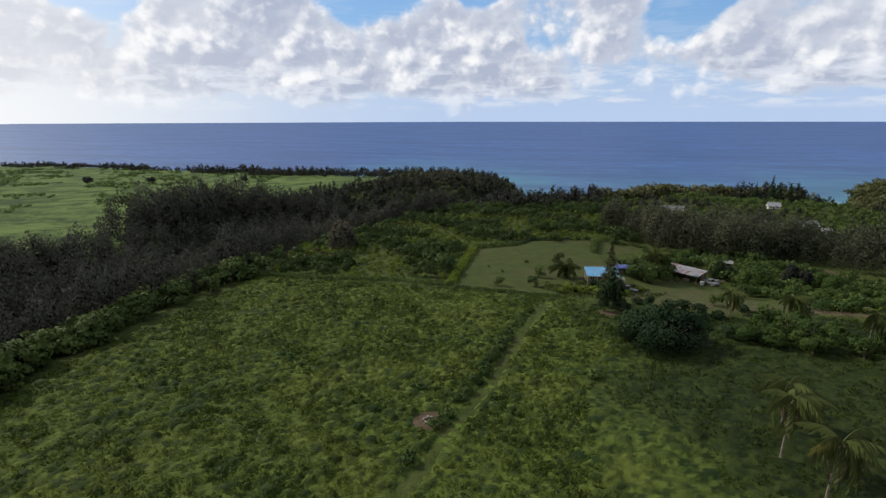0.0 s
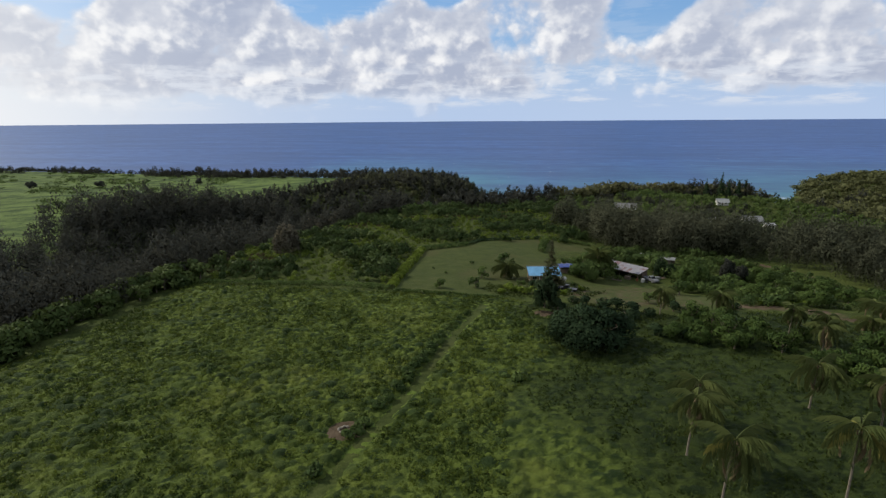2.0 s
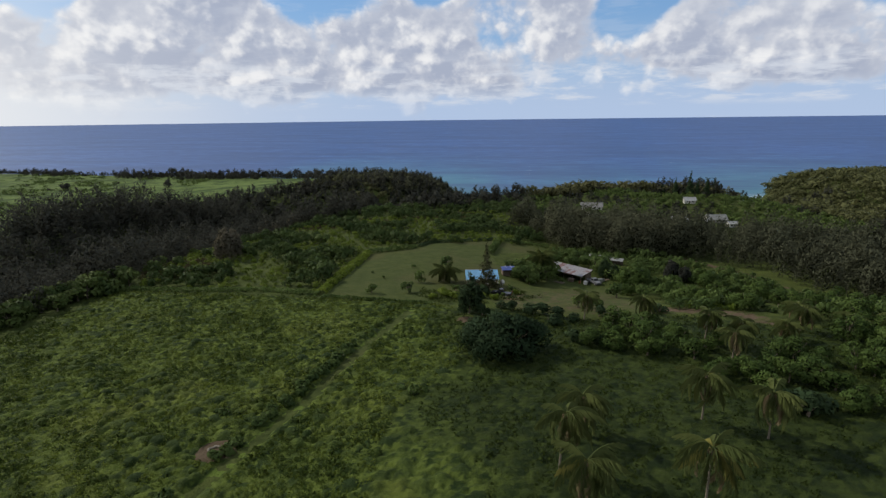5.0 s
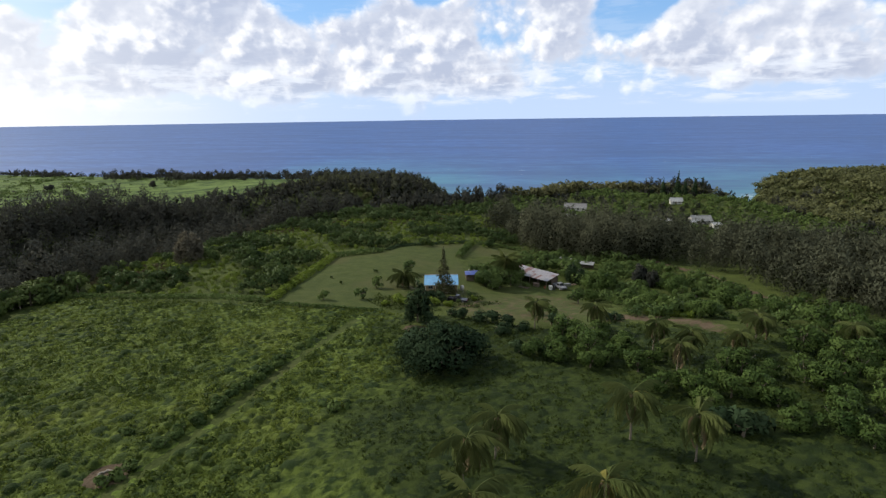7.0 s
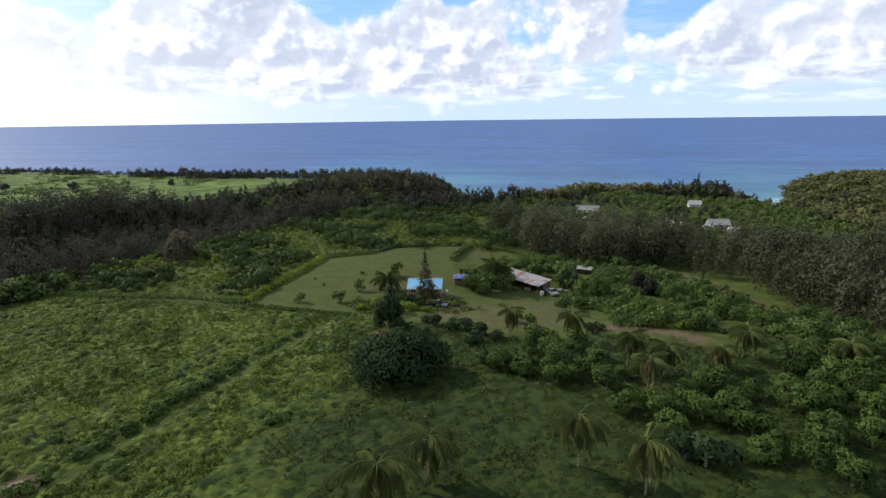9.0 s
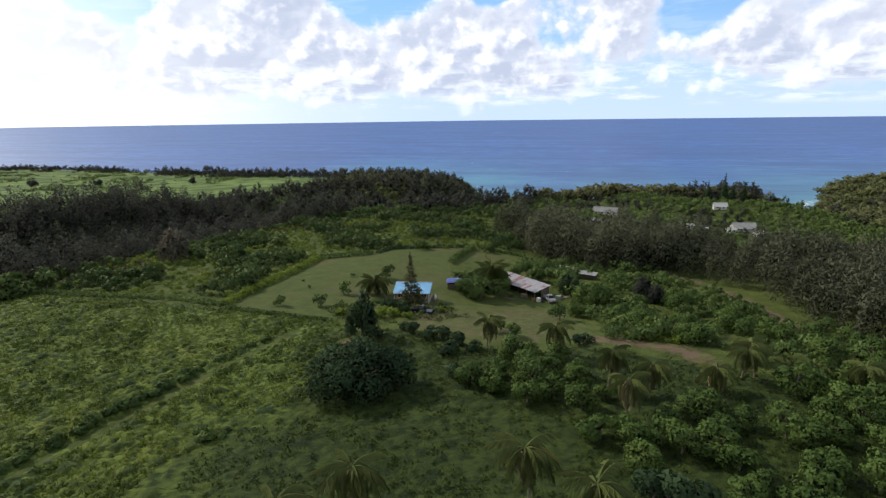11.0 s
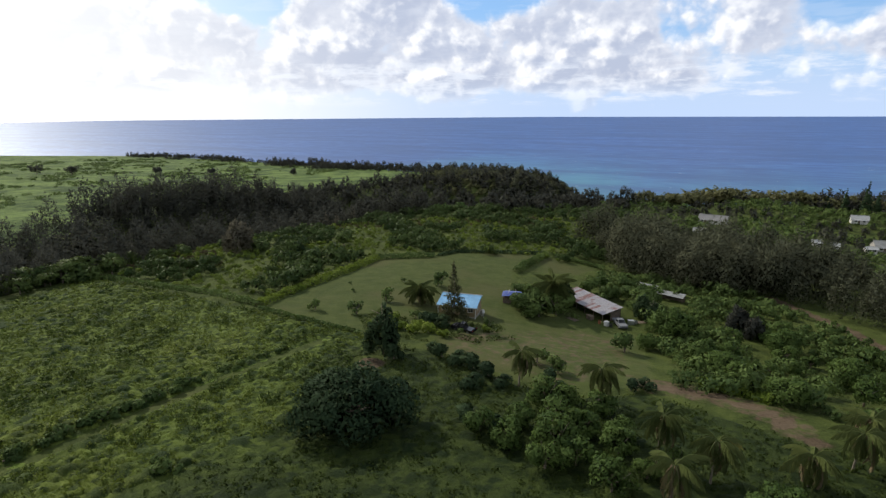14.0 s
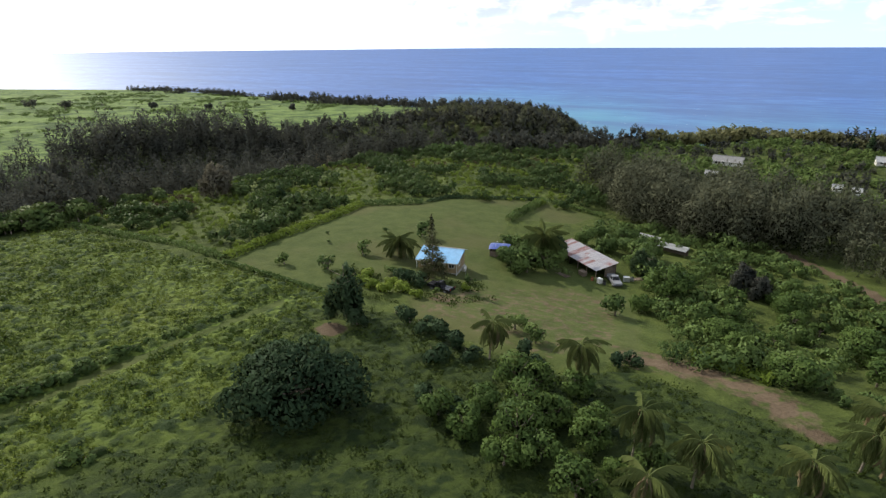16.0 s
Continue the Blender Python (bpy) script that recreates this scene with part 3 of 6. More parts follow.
def soft_normals(v, f, round_off=0.42):
    """Vertex normals of a crown of loose leaves, bent towards those of its whole rounded form."""
    c = v.mean(0)
    out = (v - c) / (v.std(0) + 1e-6)
    out[:, 2] += 0.35
    out /= np.linalg.norm(out, axis=1)[:, None] + 1e-6
    a = v[f]
    flat = np.cross(a[:, 1] - a[:, 0], a[:, 2] - a[:, 0])
    flat /= np.linalg.norm(flat, axis=1)[:, None] + 1e-9
    own = np.zeros_like(v)
    own[f.ravel()] = np.repeat(flat, 3, 0)
    own *= np.sign((own * out).sum(1))[:, None]
    n = round_off * out + (1 - round_off) * own
    return n / (np.linalg.norm(n, axis=1)[:, None] + 1e-9)


def limbs(rng, high, spread, n=5, thick=0.16):
    pieces = [tube([(0, 0, -0.4), (0.05, 0.02, high * 0.3), (0.1 * rng.normal(), 0.1 * rng.normal(), high * 0.62)], [thick, thick * 0.8, thick * 0.5])]
    for i in range(n):
        a, r = 2 * math.pi * (i + rng.random() * 0.6) / n, spread * rng.uniform(0.5, 0.8)
        pieces.append(tube([(0, 0, high * 0.3), (r * 0.5 * math.cos(a), r * 0.5 * math.sin(a), high * 0.5), (r * math.cos(a), r * math.sin(a), high * rng.uniform(0.6, 0.85))],
                           [thick * 0.6, thick * 0.4, thick * 0.12], 5))
    return joined(pieces)


def broad_blobs(rng, high=5.0, wide=2.6, n=9):
    blobs = []
    for i in range(n):
        a, r = rng.uniform(0, 6.283), wide * 0.72 * math.sqrt(rng.random())
        z = high * rng.uniform(0.30, 0.80) * (1 - 0.25 * r / wide)
        s = wide * rng.uniform(0.32, 0.52)
        blobs.append((r * math.cos(a), r * math.sin(a), z, s, s, s * rng.uniform(0.7, 1.0)))
    return blobs


def broad_arrays(seed, high=5.0, wide=2.6, leaves=620, size=0.42, n=9):
    rng = np.random.default_rng(seed)
    return crown(broad_blobs(rng, high, wide, n), leaves, size, rng)


def iron_arrays(seed, high=10.0, wide=2.6, leaves=420, size=0.40, plumes=13):
    """A feathery ironwood: many upright plumes side by side under a rounded, ragged top."""
    rng = np.random.default_rng(seed)
    blobs = []
    for i in range(plumes):
        a, r = i * 2.39996 + rng.normal(0, 0.4), math.sqrt((i + 0.3) / plumes)
        top = high * (1.0 - 0.45 * r ** 2) * rng.uniform(0.72, 1.0)
        w = wide * rng.uniform(0.20, 0.32)
        deep = top * rng.uniform(0.24, 0.36)
        blobs.append((wide * 0.85 * r * math.cos(a), wide * 0.85 * r * math.sin(a), top - deep, w, w, deep))
        if r > 0.55:
            blobs.append((wide * 0.8 * r * math.cos(a), wide * 0.8 * r * math.sin(a), top * 0.35, w * 1.1, w * 1.1, top * 0.28))
    return crown(blobs, leaves, size, rng, fill=0.45, loose=0.4, long=2.4, upright=0.5)


def tree(name, place, trunk, leaves, bark, leaf, label, category, group="", turn=0.0, scale=1.0):
    ob = thing(name, place, label, category, group, turn)
    ob.scale = (scale,) * 3
    mesh_object("trunk", *trunk, bark, ob, smooth_shade=True)
    mesh_object("crown", *leaves, leaf, ob, normals=soft_normals(*leaves))
    return ob


def at(x, y, sink=0.0):
    return (x, y, z_at(x, y) - sink)


def spots(n, ring, gap, rng, keep=None):
    """Up to n random places inside a ring of corners, gap apart."""
    xs, ys = [p[0] for p in ring], [p[1] for p in ring]
    got = []
    cells = {}
    for _ in range(n * 14):
        x, y = rng.uniform(min(xs), max(xs)), rng.uniform(min(ys), max(ys))
        if not bool(inside(np.array(x), np.array(y), ring)) or (keep and not keep(x, y)):
            continue
        i, j = int(x // gap), int(y // gap)
        if any(math.hypot(x - a, y - b) < gap for di in (-1, 0, 1) for dj in (-1, 0, 1) for a, b in cells.get((i + di, j + dj), ())):
            continue
        cells.setdefault((i, j), []).append((x, y))
        got.append((x, y))
        if len(got) >= n:
            break
    return got


def stuff(name, variants, spots_xy, scale0, scale1, mat, label, category, rng, sink=0.1):
    p = np.array(spots_xy)
    places = np.column_stack([p, height(p[:, 0], p[:, 1])])
    n = len(p)
    turns, picks = rng.uniform(0, 6.283, n), rng.integers(0, len(variants), n)
    v, f = scatter(variants, places, rng.uniform(scale0, scale1, n), turns, picks, sink)
    bent = [(soft_normals(*k, 0.42), k[1]) for k in variants]
    normals, _ = scatter(bent, np.zeros((n, 3)), np.ones(n), turns, picks)
    return tagged(mesh_object(name, v, f, mat, normals=normals), label, category, kind="stuff")


def weed_arrays(seed, leaves=19, wide=0.55, high=0.5, size=0.215):
    rng = np.random.default_rng(seed)
    return crown([(0, 0, high * 0.35, wide, wide, high)], leaves, size, rng, fill=0.5)

# ---- woods, scrub and field ----
TALL_IRON = [iron_arrays(140 + i, high=h, wide=w, leaves=820, size=0.36, plumes=24) for i, (h, w) in enumerate(((17, 5.2), (15, 5.0), (18, 5.0), (14, 5.6)))]
FINE_IRON = [iron_arrays(160 + i, high=h, wide=w, leaves=2000, size=0.25, plumes=34) for i, (h, w) in enumerate(((17, 4.8), (15, 4.6), (18, 4.6), (13, 5.0)))]
FAR_IRON = [iron_arrays(150 + i, high=h, wide=w, leaves=130, size=0.62, plumes=10) for i, (h, w) in enumerate(((9, 3.4), (8, 3.8), (10.5, 3.0), (6.5, 3.2)))]
FAR_BROAD = [broad_arrays(170 + i, high=h, wide=w, leaves=150, size=0.8, n=9) for i, (h, w) in enumerate(((6, 3.6), (5, 3.2), (7, 4.0)))]
SCRUB = [broad_arrays(300 + i, high=h, wide=w, leaves=190, size=0.34, n=7) for i, (h, w) in enumerate(((2.4, 1.9), (1.7, 1.6), (3.0, 2.2), (2.0, 2.4)))]
WEED = [weed_arrays(400 + i, wide=w, high=h) for i, (w, h) in enumerate(((0.6, 0.42), (0.45, 0.35), (0.75, 0.5), (0.5, 0.5), (0.9, 0.45)))]


def onshore(x, y, margin=6):
    return y < coast(np.array(x)) - margin


FAR_HOUSES = [(54.8, 347, 7.5), (49.7, 307, 4), (123.5, 338, 8), (126.5, 320, 4), (113, 317, 3), (92, 301, 3), (98.6, 303, 3), (122, 389, 5)]


def in_the_open(x, y):
    """Whether a place lies clear of the houses on the ridge and the gardens in front of them."""
    for hx, hy, half in FAR_HOUSES:
        n = math.hypot(hx - 25, hy - 20)
        garden = [(hx - (hx - 25) / n * 11, hy - (hy - 20) / n * 11), (hx, hy)]
        if float(to_line(np.array(x), np.array(y), garden)[0]) < half + 0.5:
            return False
    return True


def wooded(x, y):
    d, s = to_line(np.array(x), np.array(y), GULCH)
    return d < 75 and onshore(x, y, 8) and not (y < 150 and x > -93)


NEAR_GULCH = [(-162, 10), (-160, 140), (-182, 190), (-196, 250), (-160, 300), (-60, 300), (-78, 246), (-108, 232), (-98, 160), (-91, 110), (-91, 20)]
FAR_GULCH = [(-196, 250), (-185, 300), (-150, 380), (-130, 440), (-70, 500), (-30, 500), (10, 440), (12, 330), (-30, 285), (-60, 300), (-160, 300)]
CAPE = [(-150, 480), (-140, 560), (-60, 540), (-40, 470), (-75, 400), (-130, 400)]
SKYLINE = [(-460, 560), (-450, 625), (-250, 580), (-90, 560), (-75, 520), (-150, 505), (-250, 525), (-330, 530)]
RIDGE = [(2, 330), (30, 262), (60, 250), (120, 250), (230, 300), (235, 430), (150, 490), (40, 490), (5, 430)]
stuff("gulch_woods", TALL_IRON, spots(360, NEAR_GULCH, 5.4, RNG, wooded), 0.66, 1.14, LEAF_IRON, "dense dark grey-green ironwood trees filling the gulch", "woods", RNG, 0.3)
stuff("great_gulch_trees", TALL_IRON, spots(46, [(-186, 178), (-196, 205), (-190, 262), (-150, 300), (-128, 290), (-168, 250), (-176, 205), (-168, 178)], 8.5, RNG), 1.15, 1.55, LEAF_IRON, "great dark ironwoods standing out of the gulch woods", "woods", RNG, 0.3)
stuff("pale_gulch_trees", TALL_IRON, spots(14, [(-152, 190), (-150, 203), (-120, 236), (-96, 262), (-92, 254), (-128, 208)], 7.0, RNG), 0.6, 0.85, LEAF_TAN, "pale dry trees among the gulch ironwoods", "woods", RNG, 0.3)
stuff("tall_gulch_woods", TALL_IRON, spots(170, [(-170, 0), (-168, 126), (-140, 134), (-108, 120), (-102, 40), (-104, 0)], 4.8, RNG), 0.6, 0.95, LEAF_IRON, "tall dark ironwoods at the head of the gulch", "woods", RNG, 0.3)
stuff("gulch_broadleaf", FAR_BROAD, spots(60, [(-110, 268), (-108, 288), (-70, 292), (-52, 284), (-66, 270)], 4.0, RNG), 0.55, 0.95, LEAF_BROAD, "green broadleaf bushes below the dark ironwoods", "shrubs", RNG, 0.2)
stuff("gulch_edge_scrub", SCRUB, spots(230, [(-106, 225), (-78, 243), (-28, 277), (8, 312), (16, 338), (-30, 302), (-62, 308), (-100, 268), (-112, 240)], 3.0, RNG), 0.8, 1.6, LEAF_THICKET, "dark green scrub along the lip of the gulch", "shrubs", RNG)
stuff("cape_bushes", FAR_BROAD, spots(430, [(-165, 395), (-150, 470), (-118, 560), (-60, 545), (-38, 500), (-32, 455), (-70, 395), (-110, 375)], 4.8, RNG, onshore), 0.5, 1.0, LEAF_OLIVE, "olive bushes on the seaward slope of the cape", "shrubs", RNG, 0.2)
stuff("lower_gulch_woods", FAR_IRON, spots(800, FAR_GULCH, 4.6, RNG, lambda x, y: wooded(x, y) and ripple(x, y, 17, 2.6) > -0.7), 0.55, 1.35, LEAF_IRON, "dark ironwood trees where the gulch runs down to the sea", "woods", RNG, 0.3)
stuff("cape_woods", FAR_IRON, spots(330, CAPE, 5.2, RNG, lambda x, y: onshore(x, y) and ripple(x, y, 15, 1.4) > -0.6), 0.55, 1.25, LEAF_VALLEY, "dark trees covering the hill above the sea cliff", "woods", RNG, 0.3)
stuff("skyline_trees", FAR_IRON, spots(330, SKYLINE, 6.0, RNG, lambda x, y: onshore(x, y) and ripple(x, y, 19, 0.9) > -0.3), 0.75, 1.35, LEAF_IRON, "row of dark trees on the skyline above the sea", "woods", RNG, 0.3)
stuff("ridge_ironwoods", FAR_IRON, spots(420, RIDGE, 6.0, RNG, lambda x, y: onshore(x, y) and in_the_open(x, y) and (ripple(x, y, 22, 5.0) > 0.2 or y > 420)), 0.45, 0.8, LEAF_IRON,
      "dark ironwood trees along the coastal ridge", "woods", RNG, 0.3)
HEAD = [broad_arrays(190 + i, high=6, wide=3.8, leaves=170, size=0.68, n=13) for i in range(3)]
stuff("coast_trees", HEAD, spots(110, [(8, 405), (30, 440), (90, 470), (160, 455), (165, 425), (90, 440), (40, 415), (18, 390)], 5.4, RNG, onshore), 1.2, 2.1, LEAF_OLIVE_SUNLIT,
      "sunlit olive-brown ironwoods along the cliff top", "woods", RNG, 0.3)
stuff("ridge_skyline_trees", FAR_IRON, spots(80, [(112, 432), (104, 450), (104, 466), (160, 460), (225, 425), (215, 405), (150, 425)], 5.0, RNG, lambda x, y: onshore(x, y) and ripple(x, y, 14, 3.1) > -0.25), 0.9, 1.8, LEAF_IRON,
      "taller dark ironwoods along the top of the ridge", "woods", RNG, 0.3)
stuff("ridge_broadleaf_trees", FAR_BROAD, spots(760, RIDGE, 4.6, RNG, lambda x, y: onshore(x, y, 20) and in_the_open(x, y) and ripple(x, y, 22, 5.0) < 0.3), 0.5, 0.9, LEAF_SCRUB,
      "green broadleaf trees between the houses on the ridge", "woods", RNG, 0.3)
stuff("village_gardens", FAR_BROAD, spots(260, RIDGE, 4.0, RNG, lambda x, y: onshore(x, y, 20) and not in_the_open(x, y) and all(math.hypot(x - a, y - b) > h + 2 for a, b, h in FAR_HOUSES)), 0.22, 0.42, LEAF_SCRUB,
      "low green shrubs in the gardens before the houses", "shrubs", RNG, 0.1)
stuff("valley_woods", TALL_IRON, spots(310, [(10, 250), (30, 214), (40, 208), (50, 202), (66, 202), (78, 199), (87, 188), (92, 176), (96, 160), (98.5, 140), (102, 116), (180, 116), (200, 210), (130, 240), (60, 262), (14, 272)], 5.4, RNG, in_the_open), 0.55, 1.15,
      LEAF_VALLEY, "brownish ironwood trees on the valley side", "woods", RNG, 0.3)
stuff("tall_valley_woods", FINE_IRON, spots(60, [(27, 216), (40, 208), (50, 202), (66, 202), (74, 208), (60, 220), (44, 224), (28, 230)], 4.6, RNG), 0.95, 1.3,
      LEAF_VALLEY, "tall olive-brown ironwoods standing behind the yard", "woods", RNG, 0.3)
stuff("valley_floor_woods", FAR_IRON, spots(420, [(120, 232), (190, 200), (170, 140), (300, 140), (330, 330), (230, 330), (220, 290), (120, 250)], 6.0, RNG, in_the_open), 0.7, 1.2,
      LEAF_VALLEY, "brownish trees filling the far valley", "woods", RNG, 0.3)
stuff("headland_woods", HEAD, spots(1150, [(188, 318), (200, 425), (212, 500), (228, 545), (320, 585), (430, 585), (430, 330), (250, 300)], 5.0, RNG, onshore), 0.9, 1.8,
      LEAF_OLIVE, "olive green trees over the far headland", "woods", RNG, 0.3)
BACK_SCRUB = [(-84, 131), (-96, 165), (-104, 222), (-78, 240), (-28, 274), (5, 305), (30, 262), (26, 225), (12, 208), (-16, 200), (-36, 182), (-36, 150), (-33, 130)]
stuff("dark_scrub", SCRUB, spots(700, BACK_SCRUB, 2.6, RNG, lambda x, y: ripple(x, y, 9, 3.0) > 0.08), 0.6, 1.7,
      LEAF_THICKET, "tangled dark green scrub behind the lawn", "shrubs", RNG)
stuff("bright_scrub", SCRUB, spots(820, BACK_SCRUB, 2.4, RNG, lambda x, y: ripple(x, y, 9, 3.0) < 0.12), 0.28, 0.8,
      LEAF_BRIGHT, "bright green low scrub and ferns behind the lawn", "shrubs", RNG)
stuff("brown_fern", SCRUB, spots(90, [(-93, 136), (-98, 160), (-84, 162), (-66, 150), (-72, 143)], 2.0, RNG), 0.35, 0.6, LEAF_DRY, "patch of dry brown fern at the gulch rim", "shrubs", RNG)
stuff("back_fern", SCRUB, spots(330, [(-100, 225), (-78, 238), (-28, 272), (-10, 285), (0, 262), (-40, 240), (-90, 210)], 2.4, RNG), 0.3, 0.55, LEAF_DRY, "low brownish fern along the far edge of the scrub", "shrubs", RNG)
stuff("yard_scrub", SCRUB, spots(640, [(51, 128), (52, 140), (46, 158), (40, 174), (28, 180), (24, 196), (40, 210), (62, 203), (78, 188), (86, 166), (90, 140), (96, 118), (92, 100), (76, 122), (66, 128)], 2.4, RNG, lambda x, y: ripple(x, y, 8, 1.7) > -0.3), 0.4, 1.4,
      LEAF_SCRUB, "thick green scrub beside the driveway", "shrubs", RNG)
FIELD = [(-79, 26), (-84.5, 126.5), (-4, 124), (6, 120), (9, 112), (10, 96), (2, 70), (8, 26)]
GRASS = [(-1.5, 70), (6.5, 95), (5.5, 111), (2, 119), (13, 123), (28, 118), (38, 116.5), (48, 123), (66, 117), (100, 112), (120, 90), (120, 26), (4.5, 26)]


BARE = [(-17.5, 62.1, 2.6), (7.0, 113.4, 3.2), (67.5, 117.5, 2.0)]


PLANT = 0.82      # metres from one field plant to the next


def domes(x, y, cell, r0, r1, h0, h1, chance, seed):
    """Rounded plants, one to each cell of a jittered lattice: their height over the soil, and a tone of each plant's own."""
    i, j = np.floor(x / cell).astype(int), np.floor(y / cell).astype(int)
    best, tone = np.zeros(np.shape(x)), np.full(np.shape(x), 0.5)
    for di in (-1, 0, 1):
        for dj in (-1, 0, 1):
            t = lambda k: TABLE[(i + di + 31 * k + seed * 7) % 256, (j + dj + 57 * k) % 256]
            cx, cy = (i + di + 0.1 + 0.8 * t(0)) * cell, (j + dj + 0.1 + 0.8 * t(1)) * cell
            r = r0 + (r1 - r0) * t(2)
            top = (h0 + (h1 - h0) * t(3)) * np.sqrt(np.clip(1 - ((x - cx) ** 2 + (y - cy) ** 2) / r ** 2, 0, 1)) * (t(4) < chance)
            tone = np.where(top > best, t(5), tone)
            best = np.maximum(best, top)
    return best, tone


def growth(name, ring, step, tall, mat, label, seed):
    """The uneven mat of weeds over a stretch of ground: mounds, tussocks and hollows."""
    xs = np.arange(min(p[0] for p in ring) - 2, max(p[0] for p in ring) + 2, step)
    ys = np.arange(min(p[1] for p in ring) - 2, max(p[1] for p in ring) + 2, step)
    gx, gy = np.meshgrid(xs, ys, indexing="ij")
    x = gx + (vnoise(gx, gy, 0.9, seed + 7) - 0.5) * step
    y = gy + (vnoise(gx, gy, 0.9, seed + 8) - 0.5) * step
    patch = 0.45 + 0.55 * smooth(0.30, 0.62, 0.6 * vnoise(x, y, 13, seed + 3) + 0.4 * vnoise(x, y, 6, seed + 4))
    low, tone = domes(x, y, PLANT, 0.30, 0.56, 0.16, 0.50, 1.0, seed)
    tall_ones, tone2 = domes(x, y, 2.1, 0.6, 1.15, 0.40, 0.85, 0.45 * (patch > 0.8) + 0.12, seed + 40)
    rise = tall * (patch * np.maximum(low, tall_ones) + 0.16 * vnoise(x, y, 0.5, seed + 5)) + 0.05
    tone = np.where(tall_ones > low, tone2 * 0.5, tone)
    # towards the palms growth runs lower, with cloud shade put into its colour
    lit_share = 1 - smooth(-9, 9, x + 16 * (vnoise(x, y, 9.0, 9) - 0.5) - np.interp(y, [30, 70, 96, 125], [16, 8, 8, 2]))
    rise = rise * (0.6 + 0.4 * lit_share)
    d, _ = to_line(x, y, ring + ring[:1])
    d = np.where(inside(x, y, ring), d, -d)
    t, _ = to_line(x, y, TRACK)
    rise = (rise + 0.2) * smooth(-0.3, 1.0, d) * (0.25 + 0.75 * smooth(0.5, 1.9, t)) - 0.2
    for bx, by, r in BARE:
        rise = (rise + 0.25) * smooth(r * 0.6, r * 1.3, np.hypot(x - bx, y - by)) - 0.25
    keep = (d > -0.8).ravel()
    verts = np.stack([x, y, height(x, y) + rise], 2).reshape(-1, 3)
    faces = grid_faces(len(xs), len(ys))
    faces = faces[keep[faces].all(1)]
    used = np.unique(faces)
    index = np.zeros(len(verts), int)
    index[used] = np.arange(len(used))
    ob = mesh_object(name, verts[used], index[faces], mat, smooth_shade=True)
    color_layer(ob.data, "cover", np.stack([lit_share.ravel()[used], (1 - smooth(0.2, 1.5, t)).ravel()[used], tone.ravel()[used]], 1))
    return tagged(ob, label, "grass", kind="stuff")


growth("field_mat", FIELD, 0.25, 1.0, TUFT, "low mat of weeds and tall grass across the field", 1)
growth("grass_mat", GRASS, 0.40, 1.0, TUFT, "low mat of rough grass below the grove and palms", 20)


def weedy(x, y):
    return float(to_line(np.array(x), np.array(y), TRACK)[0]) > 1.4 and all(math.hypot(x - a, y - b) > r for a, b, r in BARE) \
        and float(0.7 * vnoise(np.array(x), np.array(y), 1.9, 1) + 0.3 * vnoise(np.array(x), np.array(y), 6.0, 5)) > 0.45


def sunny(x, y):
    """Whether sunlit field weeds grow here; towards the palms come tussocks coloured for cloud shade."""
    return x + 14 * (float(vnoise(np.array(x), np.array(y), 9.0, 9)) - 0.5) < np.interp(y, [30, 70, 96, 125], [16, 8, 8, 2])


def plants(ring, seed, share):
    """The crowns of the lattice plants that stand inside a ring, for leaves to grow on."""
    got = []
    for i in range(int(min(p[0] for p in ring) / PLANT) - 1, int(max(p[0] for p in ring) / PLANT) + 1):
        for j in range(int(min(p[1] for p in ring) / PLANT) - 1, int(max(p[1] for p in ring) / PLANT) + 1):
            t = lambda k: TABLE[(i + 31 * k + seed * 7) % 256, (j + 57 * k) % 256]
            if t(6) < share:
                got.append(((i + 0.1 + 0.8 * t(0)) * PLANT, (j + 0.1 + 0.8 * t(1)) * PLANT))
    p = np.array(got)
    return p[inside(p[:, 0], p[:, 1], ring) & (to_line(p[:, 0], p[:, 1], TRACK)[0] > 1.5)]


stuff("field_weeds", WEED, [p for p in plants(FIELD, 1, 0.5) if sunny(*p) and all(math.hypot(p[0] - a, p[1] - b) > r for a, b, r in BARE)], 0.55, 1.05,
      LEAF_FIELD, "leafy yellow-green weeds growing over the field", "weeds", RNG, -0.20)
CLUMP = [weed_arrays(440 + i, 46, w, h, 0.24) for i, (w, h) in enumerate(((0.9, 0.5), (1.15, 0.6), (0.75, 0.45)))]
stuff("field_clumps", CLUMP, spots(1150, FIELD, 1.25, RNG, lambda x, y: weedy(x, y) and ripple(x, y, 6.5, 4.0) + 0.7 * ripple(x, y, 2.6, 1.0) > 0.0), 0.55, 1.3,
      LEAF_CLUMP, "low dark green bushy clumps among the field weeds", "shrubs", RNG, -0.15)
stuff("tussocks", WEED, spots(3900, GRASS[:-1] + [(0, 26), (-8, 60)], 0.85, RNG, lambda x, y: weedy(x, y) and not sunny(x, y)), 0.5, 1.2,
      LEAF_WEED_SHADED, "grass tussocks below the grove and palms, darkened for cloud shade", "grass", RNG, -0.05)
stuff("garden_weeds", WEED, spots(460, [(-9, 127), (-7, 138), (1, 142), (11, 140.5), (18, 147), (24, 141), (17, 128), (6, 125.5)], 0.75, RNG, lambda x, y: ripple(x, y, 3.5, 2.0) > -0.1 and math.hypot(x - 13, y - 137) > 3.4), 0.5, 1.15,
      LEAF_WEED_SHADED, "unmown grass and weeds in front of the cottage", "weeds", RNG, 0.02)
PASTURE = [(-700, 250), (-900, 640), (-460, 640), (-330, 590), (-290, 470), (-240, 330), (-240, 180), (-300, 60)]
